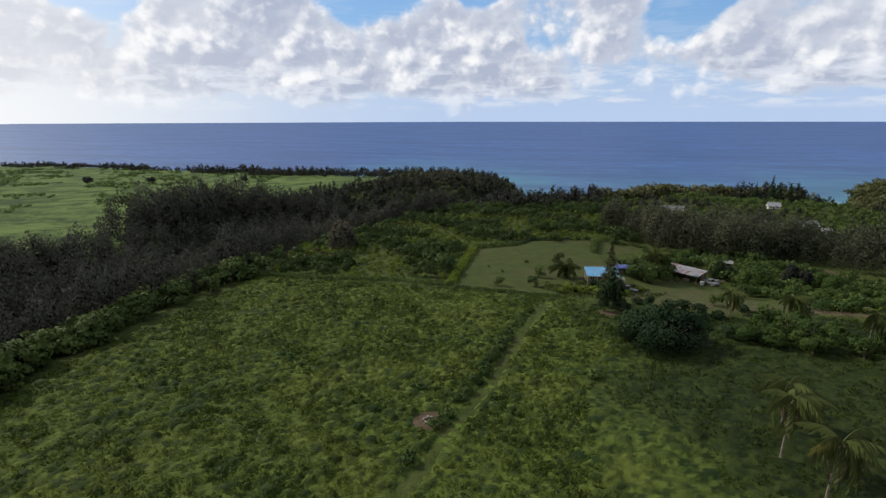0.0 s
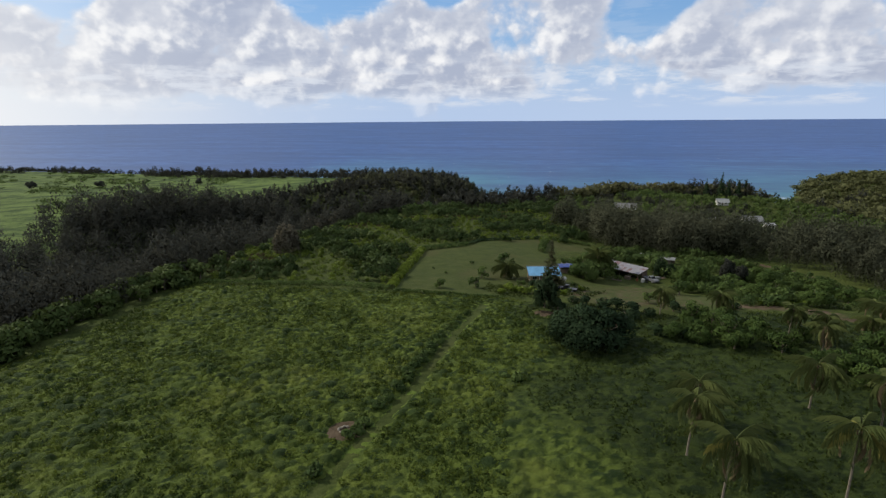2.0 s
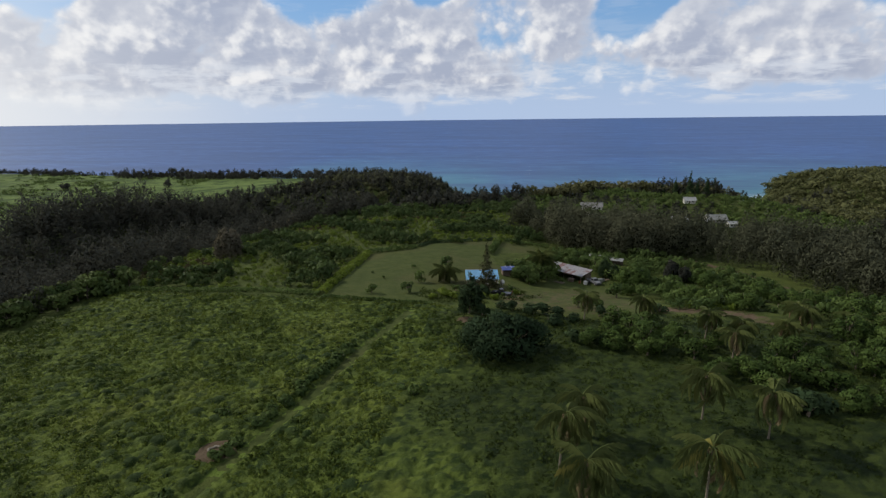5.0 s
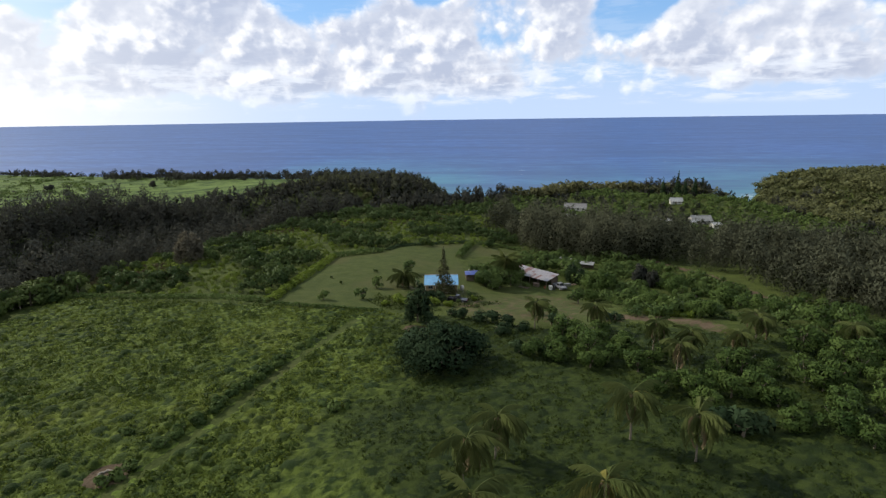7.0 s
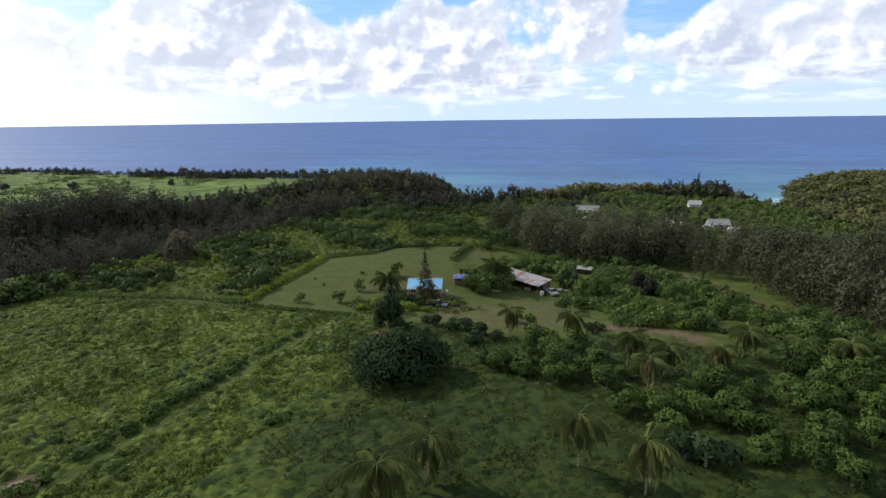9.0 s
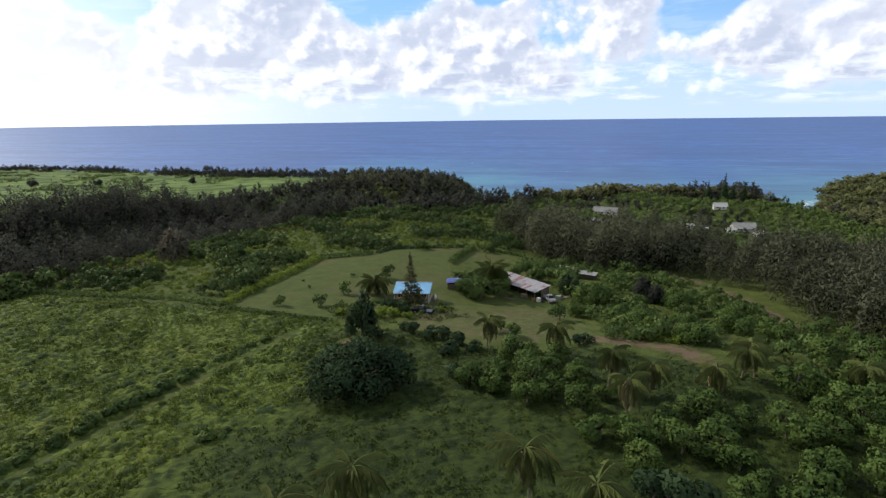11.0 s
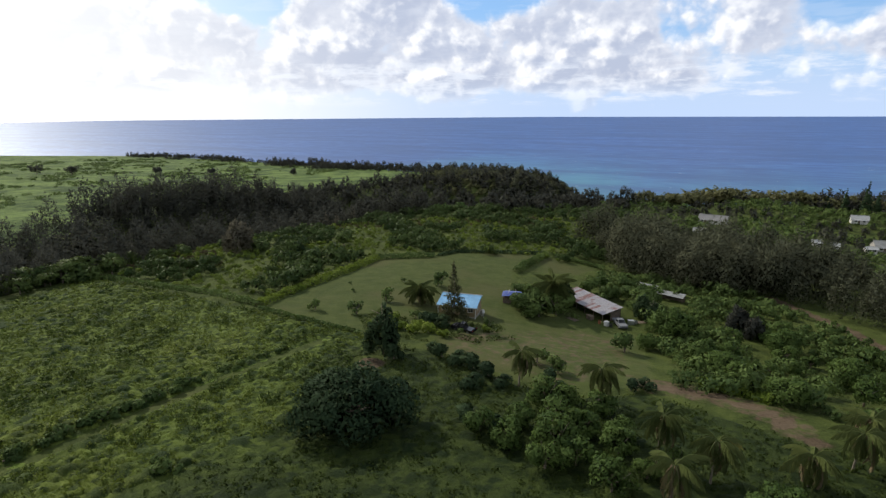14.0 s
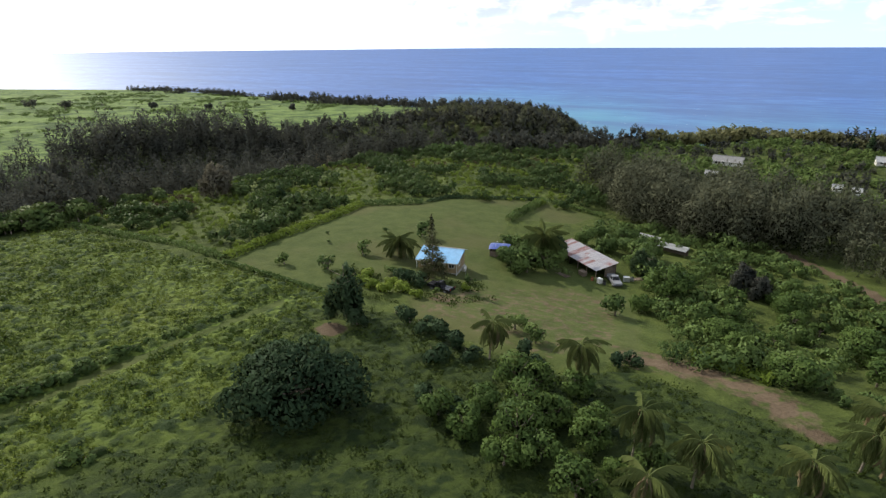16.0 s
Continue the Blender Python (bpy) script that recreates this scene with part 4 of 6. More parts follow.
PASTURE_BUSH = [broad_arrays(180 + i, high=1.5, wide=6.0, leaves=90, size=1.0, n=11) for i in range(3)]
stuff("pasture_scrub", PASTURE_BUSH, spots(760, PASTURE, 5.0, RNG, lambda x, y: onshore(x, y, 20) and ripple(x, y, 26, 2.2) + 0.6 * ripple(x, y, 11, 0.7) > 0.12), 0.35, 0.95,
      LEAF_SCRUB, "patches of dark scrub over the far pasture", "shrubs", RNG)
stuff("shore_trees", FAR_IRON, spots(420, [(-950, 690), (-950, 830), (-460, 640), (-250, 600), (-255, 570), (-460, 600)], 6.0, RNG, lambda x, y: onshore(x, y) and ripple(x, y, 30, 0.4) > -0.35), 0.5, 1.1,
      LEAF_IRON, "line of windswept trees along the far shore", "woods", RNG, 0.3)

# ---- hedges and single plants ----


def hedge(line, wide, high, label, leaf, per_metre=26, size=0.36, seed=0):
    """A leafy hedge along a line over the ground."""
    rng = np.random.default_rng(seed)
    centers, outs = [], []
    for (ax, ay), (bx, by) in zip(line, line[1:]):
        length = math.hypot(bx - ax, by - ay)
        n = int(length * per_metre)
        s = rng.random(n)
        a = rng.uniform(0, math.pi, n)
        bulge = 1 + 0.25 * ripple(s * length, s * 0 + ax, 1.3, seed) + rng.normal(0, 0.07, n)
        x = ax + s * (bx - ax) + np.cos(a) * wide * 0.5 * bulge * -(by - ay) / length
        y = ay + s * (by - ay) + np.cos(a) * wide * 0.5 * bulge * (bx - ax) / length
        centers.append(np.column_stack([x, y, height(x, y) + np.sin(a) ** 0.7 * high * bulge * rng.uniform(0.75, 1.0, n)]))
        outs.append(np.column_stack([-np.cos(a) * (by - ay) / length, np.cos(a) * (bx - ax) / length, np.sin(a)]))
    v, f = leaf_sprays(np.concatenate(centers), np.concatenate(outs), size, rng)
    ob = mesh_object("hedge", v, f, leaf)
    return tagged(ob, label, "hedge", "hedges round the lawn")


hedge([(-30.6, 128), (-32.6, 149), (-34.2, 178)], 2.6, 1.5, "clipped bright green hedge along the lawn", LEAF_BRIGHT, 60, seed=1)
hedge([(-34.2, 179), (-26, 184), (-19.7, 187.8)], 2.8, 1.6, "dense green hedge at the back of the lawn", LEAF_SCRUB, 60, seed=2)
hedge([(-19.2, 189.4), (-16.9, 197.8), (-5.7, 206), (6.3, 214.8)], 1.4, 0.9, "low dark hedge behind the lawn", LEAF_DARK, 40, seed=3)
hedge([(5.8, 188.3), (6.4, 200), (7.4, 213.1)], 2.4, 1.9, "tall green hedge between the two lawns", LEAF_SCRUB, 60, seed=4)
hedge([(8.6, 214.7), (16.9, 213.6), (26, 212.1)], 1.5, 1.2, "low hedge round the small back lawn", LEAF_SCRUB, 40, seed=5)
hedge([(-29.5, 126.4), (-14.1, 125.2), (-2.1, 124.1)], 1.1, 0.7, "low weedy hedge between field and lawn", LEAF_SCRUB, 34, seed=6)
hedge([(54.5, 130.4), (59.7, 130.4), (64.2, 128.2)], 3.6, 1.3, "bank of tall bright green grass beside the driveway", LEAF_BRIGHT, 90, seed=8)
hedge([(-84, 128), (-61, 129), (-45, 129.5), (-31, 128)], 2.0, 1.0, "rough low hedge along the top of the field", LEAF_SCRUB, 40, seed=7)


class Kind:
    """A kind of plant with a few grown forms; grow() sets one more of them down."""

    def __init__(self, name, forms, bark, leaf, label, category, group, parts=("trunk", "crown")):
        self.name, self.forms, self.bark, self.leaf = name, forms, bark, leaf
        self.tags, self.parts, self.made, self.count = (label, category, group), parts, {}, 0

    def grow(self, x, y, scale=1.0, form=None, label="", sink=0.05):
        k = self.count % len(self.forms) if form is None else form
        self.count += 1
        m = pose(*at(x, y, sink), 0, 0, (x * 37 + y * 91) % 360)
        if k not in self.made:
            trunk, leaves = self.forms[k]
            ob = thing(self.name, (0, 0, 0), *self.tags)
            mesh_object(self.parts[0], *trunk, self.bark, ob, smooth_shade=True)
            mesh_object(self.parts[1], *leaves, self.leaf, ob, normals=soft_normals(*leaves))
            ob.matrix_basis = m @ Matrix.Scale(scale, 4)
            self.made[k] = ob
        else:
            first = self.made[k]
            size = first.scale.copy()
            ob = copy_thing(first, m @ Matrix.Scale(scale / size[0], 4))
        if label:
            ob["label"] = label
        return ob


def form(seed, high, wide, leaves=1300, size=0.25, n=13):
    rng = np.random.default_rng(seed)
    return limbs(rng, high * 0.9, wide * 0.8), broad_arrays(seed + 1, high, wide, leaves, size, n)


def iron_form(seed, high, wide, leaves=700, size=0.5, plumes=18):
    rng = np.random.default_rng(seed)
    trunk = [tube([(0, 0, -0.3), (0.1, 0, high * 0.5), (0, 0.1, high * 0.92)], [0.2, 0.12, 0.03])]
    for i in range(9):
        a, z = rng.uniform(0, 6.283), high * rng.uniform(0.2, 0.75)
        trunk.append(tube([(0.05, 0, z), (wide * 0.6 * math.cos(a), wide * 0.6 * math.sin(a), z + high * 0.12)], [0.06, 0.015], 4))
    return joined(trunk), iron_arrays(seed + 1, high, wide, leaves, size, plumes)


def spire_form(seed, high, wide):
    """A thin, see-through young ironwood, drawn out to a needle at the top."""
    rng = np.random.default_rng(seed)
    wood = [tube([(0, 0, -0.3), (0.1, 0, high * 0.5), (0, 0.1, high * 0.98)], [0.16, 0.09, 0.015])]
    blobs = []
    for i in range(40):
        u = ((i + 0.5) / 40) ** 1.35
        a, r = i * 2.39996, wide * (1 - u) ** 1.1 * rng.uniform(0.45, 1.0)
        z = high * (0.08 + 0.88 * u)
        wood.append(tube([(0.05, 0, z - 0.3), (r * math.cos(a), r * math.sin(a), z + 0.35)], [0.035, 0.008], 4))
        blobs.append((r * 0.75 * math.cos(a), r * 0.75 * math.sin(a), z + 0.2, 0.30 + 0.42 * r, 0.30 + 0.42 * r, 0.75))
    return joined(wood), crown(blobs, 2900, 0.18, rng, fill=0.9, loose=0.5, long=2.8, upright=0.5)


grove = Kind("broadleaf_tree", [form(500 + 7 * i, h, w) for i, (h, w) in enumerate(((4.4, 2.3), (3.6, 2.1), (5.0, 2.6), (4.0, 2.7), (3.2, 2.0), (4.7, 2.2)))], BARK, LEAF_GROVE,
             "leafy light green tree in the grove below the yard", "tree", "trees of the grove")
GROVE = [(30.8, 102.9), (35, 101.4), (40.2, 102.4), (47.5, 97.7), (49.5, 90.5), (53.4, 89.7), (58.8, 90.1), (62.4, 90.7), (71.2, 96.8), (69, 82.8), (65.5, 84.2), (77, 87.7), (80, 104), (46.9, 105.4),
         (36.3, 112), (39, 113), (43.2, 114.4), (83, 120.1), (81.6, 132.2)]
for i, (x, y) in enumerate(GROVE):
    grove.grow(x, y, 0.95 + 0.25 * ((i * 7) % 5) / 4)
for x, y in spots(58, [(30, 105), (37, 98.5), (46, 94), (53, 85), (64, 78), (80, 74), (102, 88), (108, 112), (96.8, 127.2), (84, 116), (72, 107), (60, 100), (54, 106), (47, 109), (40, 109)], 3.3, RNG,
                  lambda x, y: all(math.hypot(x - a, y - b) > 2.8 for a, b in GROVE)):
    grove.grow(x, y, RNG.uniform(0.75, 1.15))

for x, y in spots(30, [(52.9, 136.1), (56.2, 163.2), (67.7, 180.2), (83.7, 165.3), (100, 138), (112, 112), (98.2, 122.3), (80.5, 127.2), (70.7, 133.1)], 4.0, RNG):
    grove.grow(x, y, RNG.uniform(0.7, 1.1), label="leafy green tree in the scrub beyond the driveway")

big = Kind("broadleaf_tree", [form(560, 6.6, 4.2, 3000, 0.34, 20), form(570, 5.6, 3.6, 2400, 0.33, 17)], BARK, LEAF_GROVE, "large bright green tree beside the yard", "tree", "large trees by the yard")
for x, y, s in ((48.8, 161.4, 1.0), (65.3, 128.8, 0.85), (68.6, 161.8, 0.8), (55.1, 150.1, 0.75), (76.3, 147.1, 0.8), (45.4, 151.7, 0.7), (58.3, 139.6, 0.7)):
    big.grow(x, y, s)
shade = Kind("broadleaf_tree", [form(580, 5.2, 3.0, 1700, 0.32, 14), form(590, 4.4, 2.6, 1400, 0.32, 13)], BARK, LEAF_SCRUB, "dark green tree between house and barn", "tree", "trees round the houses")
for x, y, s in ((18.4, 159.7, 1.0), (21.5, 158.8, 1.1), (24.4, 162.8, 1.0), (16.5, 161.3, 0.8), (19.7, 156.7, 0.7), (17.1, 167.4, 0.95), (20.9, 167.3, 1.1), (13, 168.4, 0.7), (40.8, 175.1, 1.0), (42.5, 180.4, 1.0), (38.6, 182.9, 0.9), (32.5, 183.1, 0.85), (27.1, 184.3, 0.8), (44.2, 170.9, 0.9), (35.7, 189.9, 0.8), (28, 193.1, 0.7)):
    shade.grow(x, y, s * 1.22)
fruit = Kind("fruit_tree", [form(600, 3.4, 2.2, 330, 0.36, 8), form(610, 2.6, 1.7, 240, 0.34, 7)], BARK, LEAF_SCRUB, "small open fruit tree standing on the lawn", "tree", "fruit trees on the lawn")
for x, y, s in ((-18.7, 131.6, 0.8), (-9.9, 133.9, 1.15), (-9.8, 145.1, 1.0), (-24.6, 152, 0.32), (-19.9, 146.7, 0.3), (-14.6, 160.9, 0.5), (-5.6, 162.7, 1.2), (15.1, 144.4, 0.7), (13.3, 134.7, 0.4), (30.7, 127, 1.2), (34.9, 124, 0.9), (28.7, 162.8, 0.7), (41.8, 145.8, 1.3), (1.3, 138.8, 0.8)):
    fruit.grow(x, y, s)
garden = Kind("garden_shrub", [form(620, 1.9, 1.6, 330, 0.32, 7), form(630, 1.5, 1.9, 330, 0.32, 7)], BARK, LEAF_BRIGHT, "bright green rounded shrub in the front garden", "shrub", "shrubs of the front garden")
for x, y, s in ((-0.1, 131.8, 1.0), (2.9, 130.3, 1.1), (5.9, 129.8, 1.2), (8.2, 131.7, 1.1), (4.6, 134, 0.9), (-2.9, 129.8, 0.8), (11.7, 130.9, 0.9), (-1.8, 135, 0.9), (16.7, 139.9, 0.7)):
    garden.grow(x, y, s)
dusky = Kind("garden_shrub", [form(640, 2.2, 1.7, 360, 0.34, 7), form(650, 1.8, 2.1, 360, 0.34, 7)], BARK, LEAF_DARK, "dark green shrub at the edge of the yard", "shrub", "dark shrubs round the yard")
for x, y, s in ((16.5, 120.6, 1.0), (19.3, 119.2, 1.1), (22.8, 119, 1.2), (13.9, 121.9, 0.8), (26, 117.6, 1.1), (28.5, 115.4, 0.9), (34.5, 119.6, 1.0), (37.5, 118.2, 0.8), (45.8, 122.9, 0.8), (47.7, 124.1, 0.8), (6.8, 136.4, 1.1), (9.1, 137.4, 1.2), (4.8, 137.1, 1.0), (24.5, 113, 1.1),
                (56.7, 79.4, 1.5), (58.6, 80.6, 1.3), (54.8, 80.6, 1.3), (33, 104.5, 1.2), (28.5, 104.5, 1.1)):
    dusky.grow(x, y, s)

# bushes that line the gulch side of the field
rim = Kind("rim_bush", [form(660 + 9 * i, h, w, 420, 0.42, 8) for i, (h, w) in enumerate(((3.4, 2.3), (2.6, 2.2), (4.0, 2.5), (2.2, 1.9)))], BARK, LEAF_RIM, "leafy bush lining the gulch side of the field", "bush", "bushes along the field edge")
for i in range(135):
    s = (i + RNG.random()) / 135 * (len(FIELD_RIM) - 1)
    k = min(int(s), len(FIELD_RIM) - 2)
    (ax, ay), (bx, by) = FIELD_RIM[k], FIELD_RIM[k + 1]
    rim.grow(ax + (s - k) * (bx - ax) - RNG.uniform(1.0, 15.0), ay + (s - k) * (by - ay) + RNG.uniform(-1, 1), RNG.uniform(0.9, 1.65))
for x, y, s in ((-89, 155, 1.5), (-92, 148, 1.2), (-73.4, 171, 1.3), (-82, 143, 1.0), (-46, 157, 1.4), (-44, 152, 1.1), (-49, 150, 1.1), (-86, 131, 1.3), (-88, 129, 1.5), (-91, 133, 1.6), (-95, 138, 1.4), (-93, 128, 1.5), (-97, 131, 1.3), (-99, 146, 1.4), (-96, 154, 1.3), (-100, 162, 1.2), (-100, 180, 1.3), (-103, 200, 1.2), (-66, 178, 1.1), (-55, 190, 1.2)):
    rim.grow(x, y, s)
# shrubs beside the track through the field
track_shrub = Kind("field_shrub", [form(700 + 9 * i, h, w, 260, 0.34, 6) for i, (h, w) in enumerate(((1.5, 1.2), (1.1, 1.3)))], BARK, LEAF_SCRUB, "low green shrub beside the field track", "shrub", "shrubs along the track")
for i in range(46):
    y = 60 + 52 * (i + RNG.random() * 0.9) / 46
    if 64.5 < y < 67.5:
        continue
    x = float(np.interp(y, [p[1] for p in TRACK], [p[0] for p in TRACK])) - RNG.uniform(1.6, 2.8)
    track_shrub.grow(x, y, RNG.uniform(0.75, 1.15) * (1.0 if y < 96 else 0.7))
for x, y, s in ((-17.5, 52, 1.0), (2, 80, 0.9), (3.6, 79, 1.0), (5, 80.4, 0.8), (-46, 76, 0.8), (-48, 77.5, 0.8), (-44, 77, 0.7), (-27, 88, 0.7), (-21, 70, 0.8), (-22.5, 70.8, 0.7)):
    track_shrub.grow(x, y, s, label="low green shrub among the field weeds")
# the one great dark bush
rng = np.random.default_rng(31)
blobs = []
for i in range(34):
    a, r = rng.uniform(0, 6.283), 5.4 * math.sqrt(rng.random())
    blobs.append((r * math.cos(a), r * math.sin(a), 4.6 * math.sqrt(max(0.05, 1 - (r / 6.6) ** 2)) * rng.uniform(0.45, 1.0), 1.9, 1.9, 1.5))
tree("great_bush", at(15.9, 97.2), limbs(rng, 5.0, 5.0, 9, 0.22), crown(blobs, 9500, 0.30, rng, fill=0.3, loose=0.6), BARK, LEAF_DARK, "huge rounded dark green bush in the field", "bush", scale=1.2)
# ironwoods standing alone
for x, y, h, w, leaf, label, seed in ((7.4, 117.2, 9.6, 3.3, LEAF_DARK, "dark leaning ironwood beside bare earth", 41),                                       (-78, 166.5, 11.0, 4.8, LEAF_TAN, "tall dry brown tree at the gulch rim", 43), (60.8, 171.1, 6.5, 2.6, LEAF_IRON, "greyish ironwood in the scrub by the yard", 44),
                                      (63.7, 168.8, 5.5, 2.4, LEAF_IRON, "young greyish ironwood in the scrub", 45), (24.3, 170.1, 6.5, 2.4, LEAF_DARK, "dark tall tree at the end of the barn", 46),
                                      (22.6, 171.2, 6.8, 2.0, LEAF_DARK, "dark upright tree behind the barn", 47), (41.9, 171.6, 6.4, 2.0, LEAF_DARK, "dark upright tree beside the barn", 49), (44.2, 169.8, 5.6, 1.9, LEAF_DARK, "small dark upright tree in the scrub by the barn", 50), (-59, 172, 4.5, 2.4, LEAF_DARK, "rounded dark tree in the scrub", 48)):
    tree("ironwood", at(x, y), *iron_form(seed, h, w, 800 if leaf is LEAF_SLIM else 2600 if leaf is LEAF_TAN else 1600, 0.34 if h < 10 else 0.4, 16), BARK, leaf, label, "tree")
tree("ironwood", at(8.9, 141.4), *spire_form(42, 12.8, 3.5), BARK, LEAF_SLIM, "slim airy ironwood in front of the blue-roofed house", "tree")
dark_foot = Kind("garden_shrub", [form(720, 3.0, 1.8, 500, 0.32, 8)], BARK, LEAF_DARK, "dark shrub at the foot of the ironwood", "shrub", "")
dark_foot.grow(10.3, 116, 1.0)

# ---- palms ----


def frond_mesh(name, length, droop, mat, pairs=32, seed=0):
    rng = np.random.default_rng(seed)
    spine = []
    for i in range(9):
        u = i / 8
        spine.append((length * (u - 0.18 * droop * u * u), 0.0, length * (0.42 * u - (0.28 + 0.62 * droop) * u * u)))
    v, f = tube(spine, [0.05 - 0.042 * i / 8 for i in range(9)], 4)
    pieces = [(v, f)]
    for i in range(pairs):
        u = 0.14 + 0.86 * (i + 0.5) / pairs
        k = min(int(u * 8), 7)
        p = np.array(spine[k]) + (u * 8 - k) * (np.array(spine[k + 1]) - np.array(spine[k]))
        leaf = length * 0.27 * math.sin(math.pi * (0.18 + 0.74 * u)) * rng.uniform(0.85, 1.1)
        for side in (-1, 1):
            tip = p + np.array([leaf * rng.uniform(0.3, 0.65), side * leaf * rng.uniform(0.2, 0.6), -leaf * rng.uniform(0.7, 1.3)])
            mid = (p + tip) / 2 + np.array([0, 0, leaf * 0.08])
            w = np.array([0.064, 0, 0.018]) * length / 3.5
            pieces.append((np.array([p - w * 0.5, p + w * 0.5, mid + w, mid - w]), np.array([[0, 1, 2, 3]])))
            pieces.append((np.array([mid - w, mid + w, tip + w * 0.2, tip - w * 0.2]), np.array([[0, 1, 2, 3]])))
    v, f = joined(pieces)
    ob = mesh_object(name, v, f, mat)
    me = ob.data
    bpy.data.objects.remove(ob)
    return me


FRONDS = [frond_mesh("frond", 3.4, d, LEAF_PALM, seed=i) for i, d in enumerate((0.7, 1.0, 1.3, 1.6))]
OLD_FRONDS = [frond_mesh("frond", 3.2, 1.5, LEAF_STRAW, seed=9), frond_mesh("frond", 3.3, 0.8, LEAF_GOLD, seed=10)]


def palm(x, y, high, lean=(0.0, 0.0), count=19, old=4, gold=0, size=1.0, label="coconut palm with ragged windblown fronds in rough grass", name="coconut_palm", seed=0, lift=0.0):
    rng = np.random.default_rng(seed)
    ob = thing(name, at(x, y), label, "palm tree", "coconut palms" if name == "coconut_palm" else "")
    points = [(lean[0] * (i / 8) ** 1.6, lean[1] * (i / 8) ** 1.6, -0.2 + (high + 0.2) * i / 8) for i in range(9)]
    v, f = tube(points, [0.13 - 0.006 * i + (0.06 if i == 0 else 0) for i in range(9)], 9)
    mesh_object("trunk", v, f, BARK_PALM, ob, smooth_shade=True)
    top = Vector(points[-1])
    for i in range(count):
        k = i / count
        a = i * 2.39996 + rng.normal(0, 0.2)
        if i < old:
            me, pitch = OLD_FRONDS[0], rng.uniform(20, 45)
        elif i < old + gold:
            me, pitch = OLD_FRONDS[1], rng.uniform(-5, 20)
        else:
            k = (i - old) / max(1, count - old)
            me, pitch = FRONDS[int(rng.integers(0, 4)) if k < 0.6 else int(rng.integers(0, 2))], 56 - lift - 92 * k + rng.normal(0, 8)
        fr = new("frond", me)
        fr.parent = ob
        s = size * rng.uniform(0.85, 1.12)
        # the trade wind sweeps the crown to one side
        a += 0.45 * math.sin(math.radians(-35) - a)
        fr.matrix_basis = Matrix.Translation(top) @ pose(0, 0, 0, 0, pitch, math.degrees(a)) @ Matrix.Scale(s, 4)
        if i < old:
            fr["label"] = "dead straw-coloured frond"
        elif i < old + gold:
            fr["label"] = "yellowing frond"
    if count > 15:
        nuts = joined([(v * 0.16 + np.array([0.3 * math.cos(j * 1.3), 0.3 * math.sin(j * 1.3), -0.25 - 0.1 * (j % 2)]) + np.array(top), f) for j in range(5) for v, f in [tube([(0, 0, -1), (0, 0, -0.5), (0, 0, 0.4), (0, 0, 1)], [0.15, 0.85, 0.9, 0.2], 7)]])
        mesh_object("coconuts", *nuts, LEAF_STRAW, ob, "cluster of coconuts under the crown", smooth_shade=True)
    return ob


for i, (x, y, h, lx, ly, gold) in enumerate(((24.0, 62.2, 7.6, 0.5, 0.3, 0), (26.8, 70.8, 5.6, 0.2, 0.3, 0), (25.6, 54.5, 7.4, 0.4, -0.2, 2), (36.9, 55.0, 9.2, 0.1, 0.2, 6), (43.0, 77.0, 7.2, -0.4, -1.3, 1),
                                             (49.6, 73.2, 6.6, -0.5, -0.7, 1), (53.0, 96.6, 5.6, 0, 0, 0), (51.0, 104.6, 6.3, 0.3, 0, 0), (56.4, 103.8, 5.0, 0.2, 0.2, 1), (65.4, 107.5, 3.6, 0, 0, 0),
                                             (70.0, 112.6, 4.6, 0.5, 0, 0), (79.2, 113.2, 3.2, 0, 0, 1), (83.6, 110, 4.6, 0.4, 0, 1), (72.8, 119.9, 3.0, 0, 0.2, 0), (31.2, 116.4, 5.6, 0.2, 0.2, 0), (42.6, 116.6, 5.3, 0.1, 0, 0))):
    dry = i == 6
    palm(x, y, h, (lx, ly), 26, 9 if dry else 3, gold, 1.2 if i < 6 else 1.0, seed=60 + i,
         label="coconut palm with a skirt of dead orange-brown fronds" if dry else "coconut palm with several yellow fronds in rough grass" if gold > 1 else "coconut palm with ragged windblown fronds in rough grass")
for x, y, h, w in ((-540, 345, 12, 7), (-495, 352, 10, 6), (-430, 395, 8, 5), (-385, 420, 7, 4.5), (-300, 440, 7, 4)):
    tree("pasture_tree", at(x, y), limbs(RNG, h * 0.9, w * 0.8, 5, 0.3), broad_arrays(int(-x), h, w, 420, 0.95, 12), BARK, LEAF_IRON, "lone dark tree standing on the far pasture", "tree", "lone trees on the pasture")
palm(-3.1, 148.8, 3.0, (0, 0), 34, 2, 0, 1.35, "broad bushy palm beside the blue-roofed house", "date_palm", 90, 18)
palm(23.2, 165.0, 6.0, (-0.4, 0), 36, 1, 0, 1.5, "tall dark clumping palm at the end of the barn", "clumping_palm", 91, 28)


def pine_form(seed, high, wide):
    """A dark spire with tiers of drooping boughs."""
    rng = np.random.default_rng(seed)
    blobs = [(0.15 * rng.normal(), 0.15 * rng.normal(), high * (0.2 + 0.78 * u), max(0.25, wide * (1 - u) ** 0.8), max(0.25, wide * (1 - u) ** 0.8), high * 0.05) for u in np.linspace(0, 1, 11)]
    return tube([(0, 0, -0.3), (0, 0, high * 0.5), (0, 0, high * 0.97)], [0.3, 0.2, 0.04]), crown(blobs, 420, 0.85, rng, fill=0.7, long=1.6)


pine = Kind("pine_tree", [pine_form(760, 17, 3.0), pine_form(770, 14, 2.8)], BARK, LEAF_DARK, "dark conical pine on the coastal ridge", "tree", "pines on the ridge")
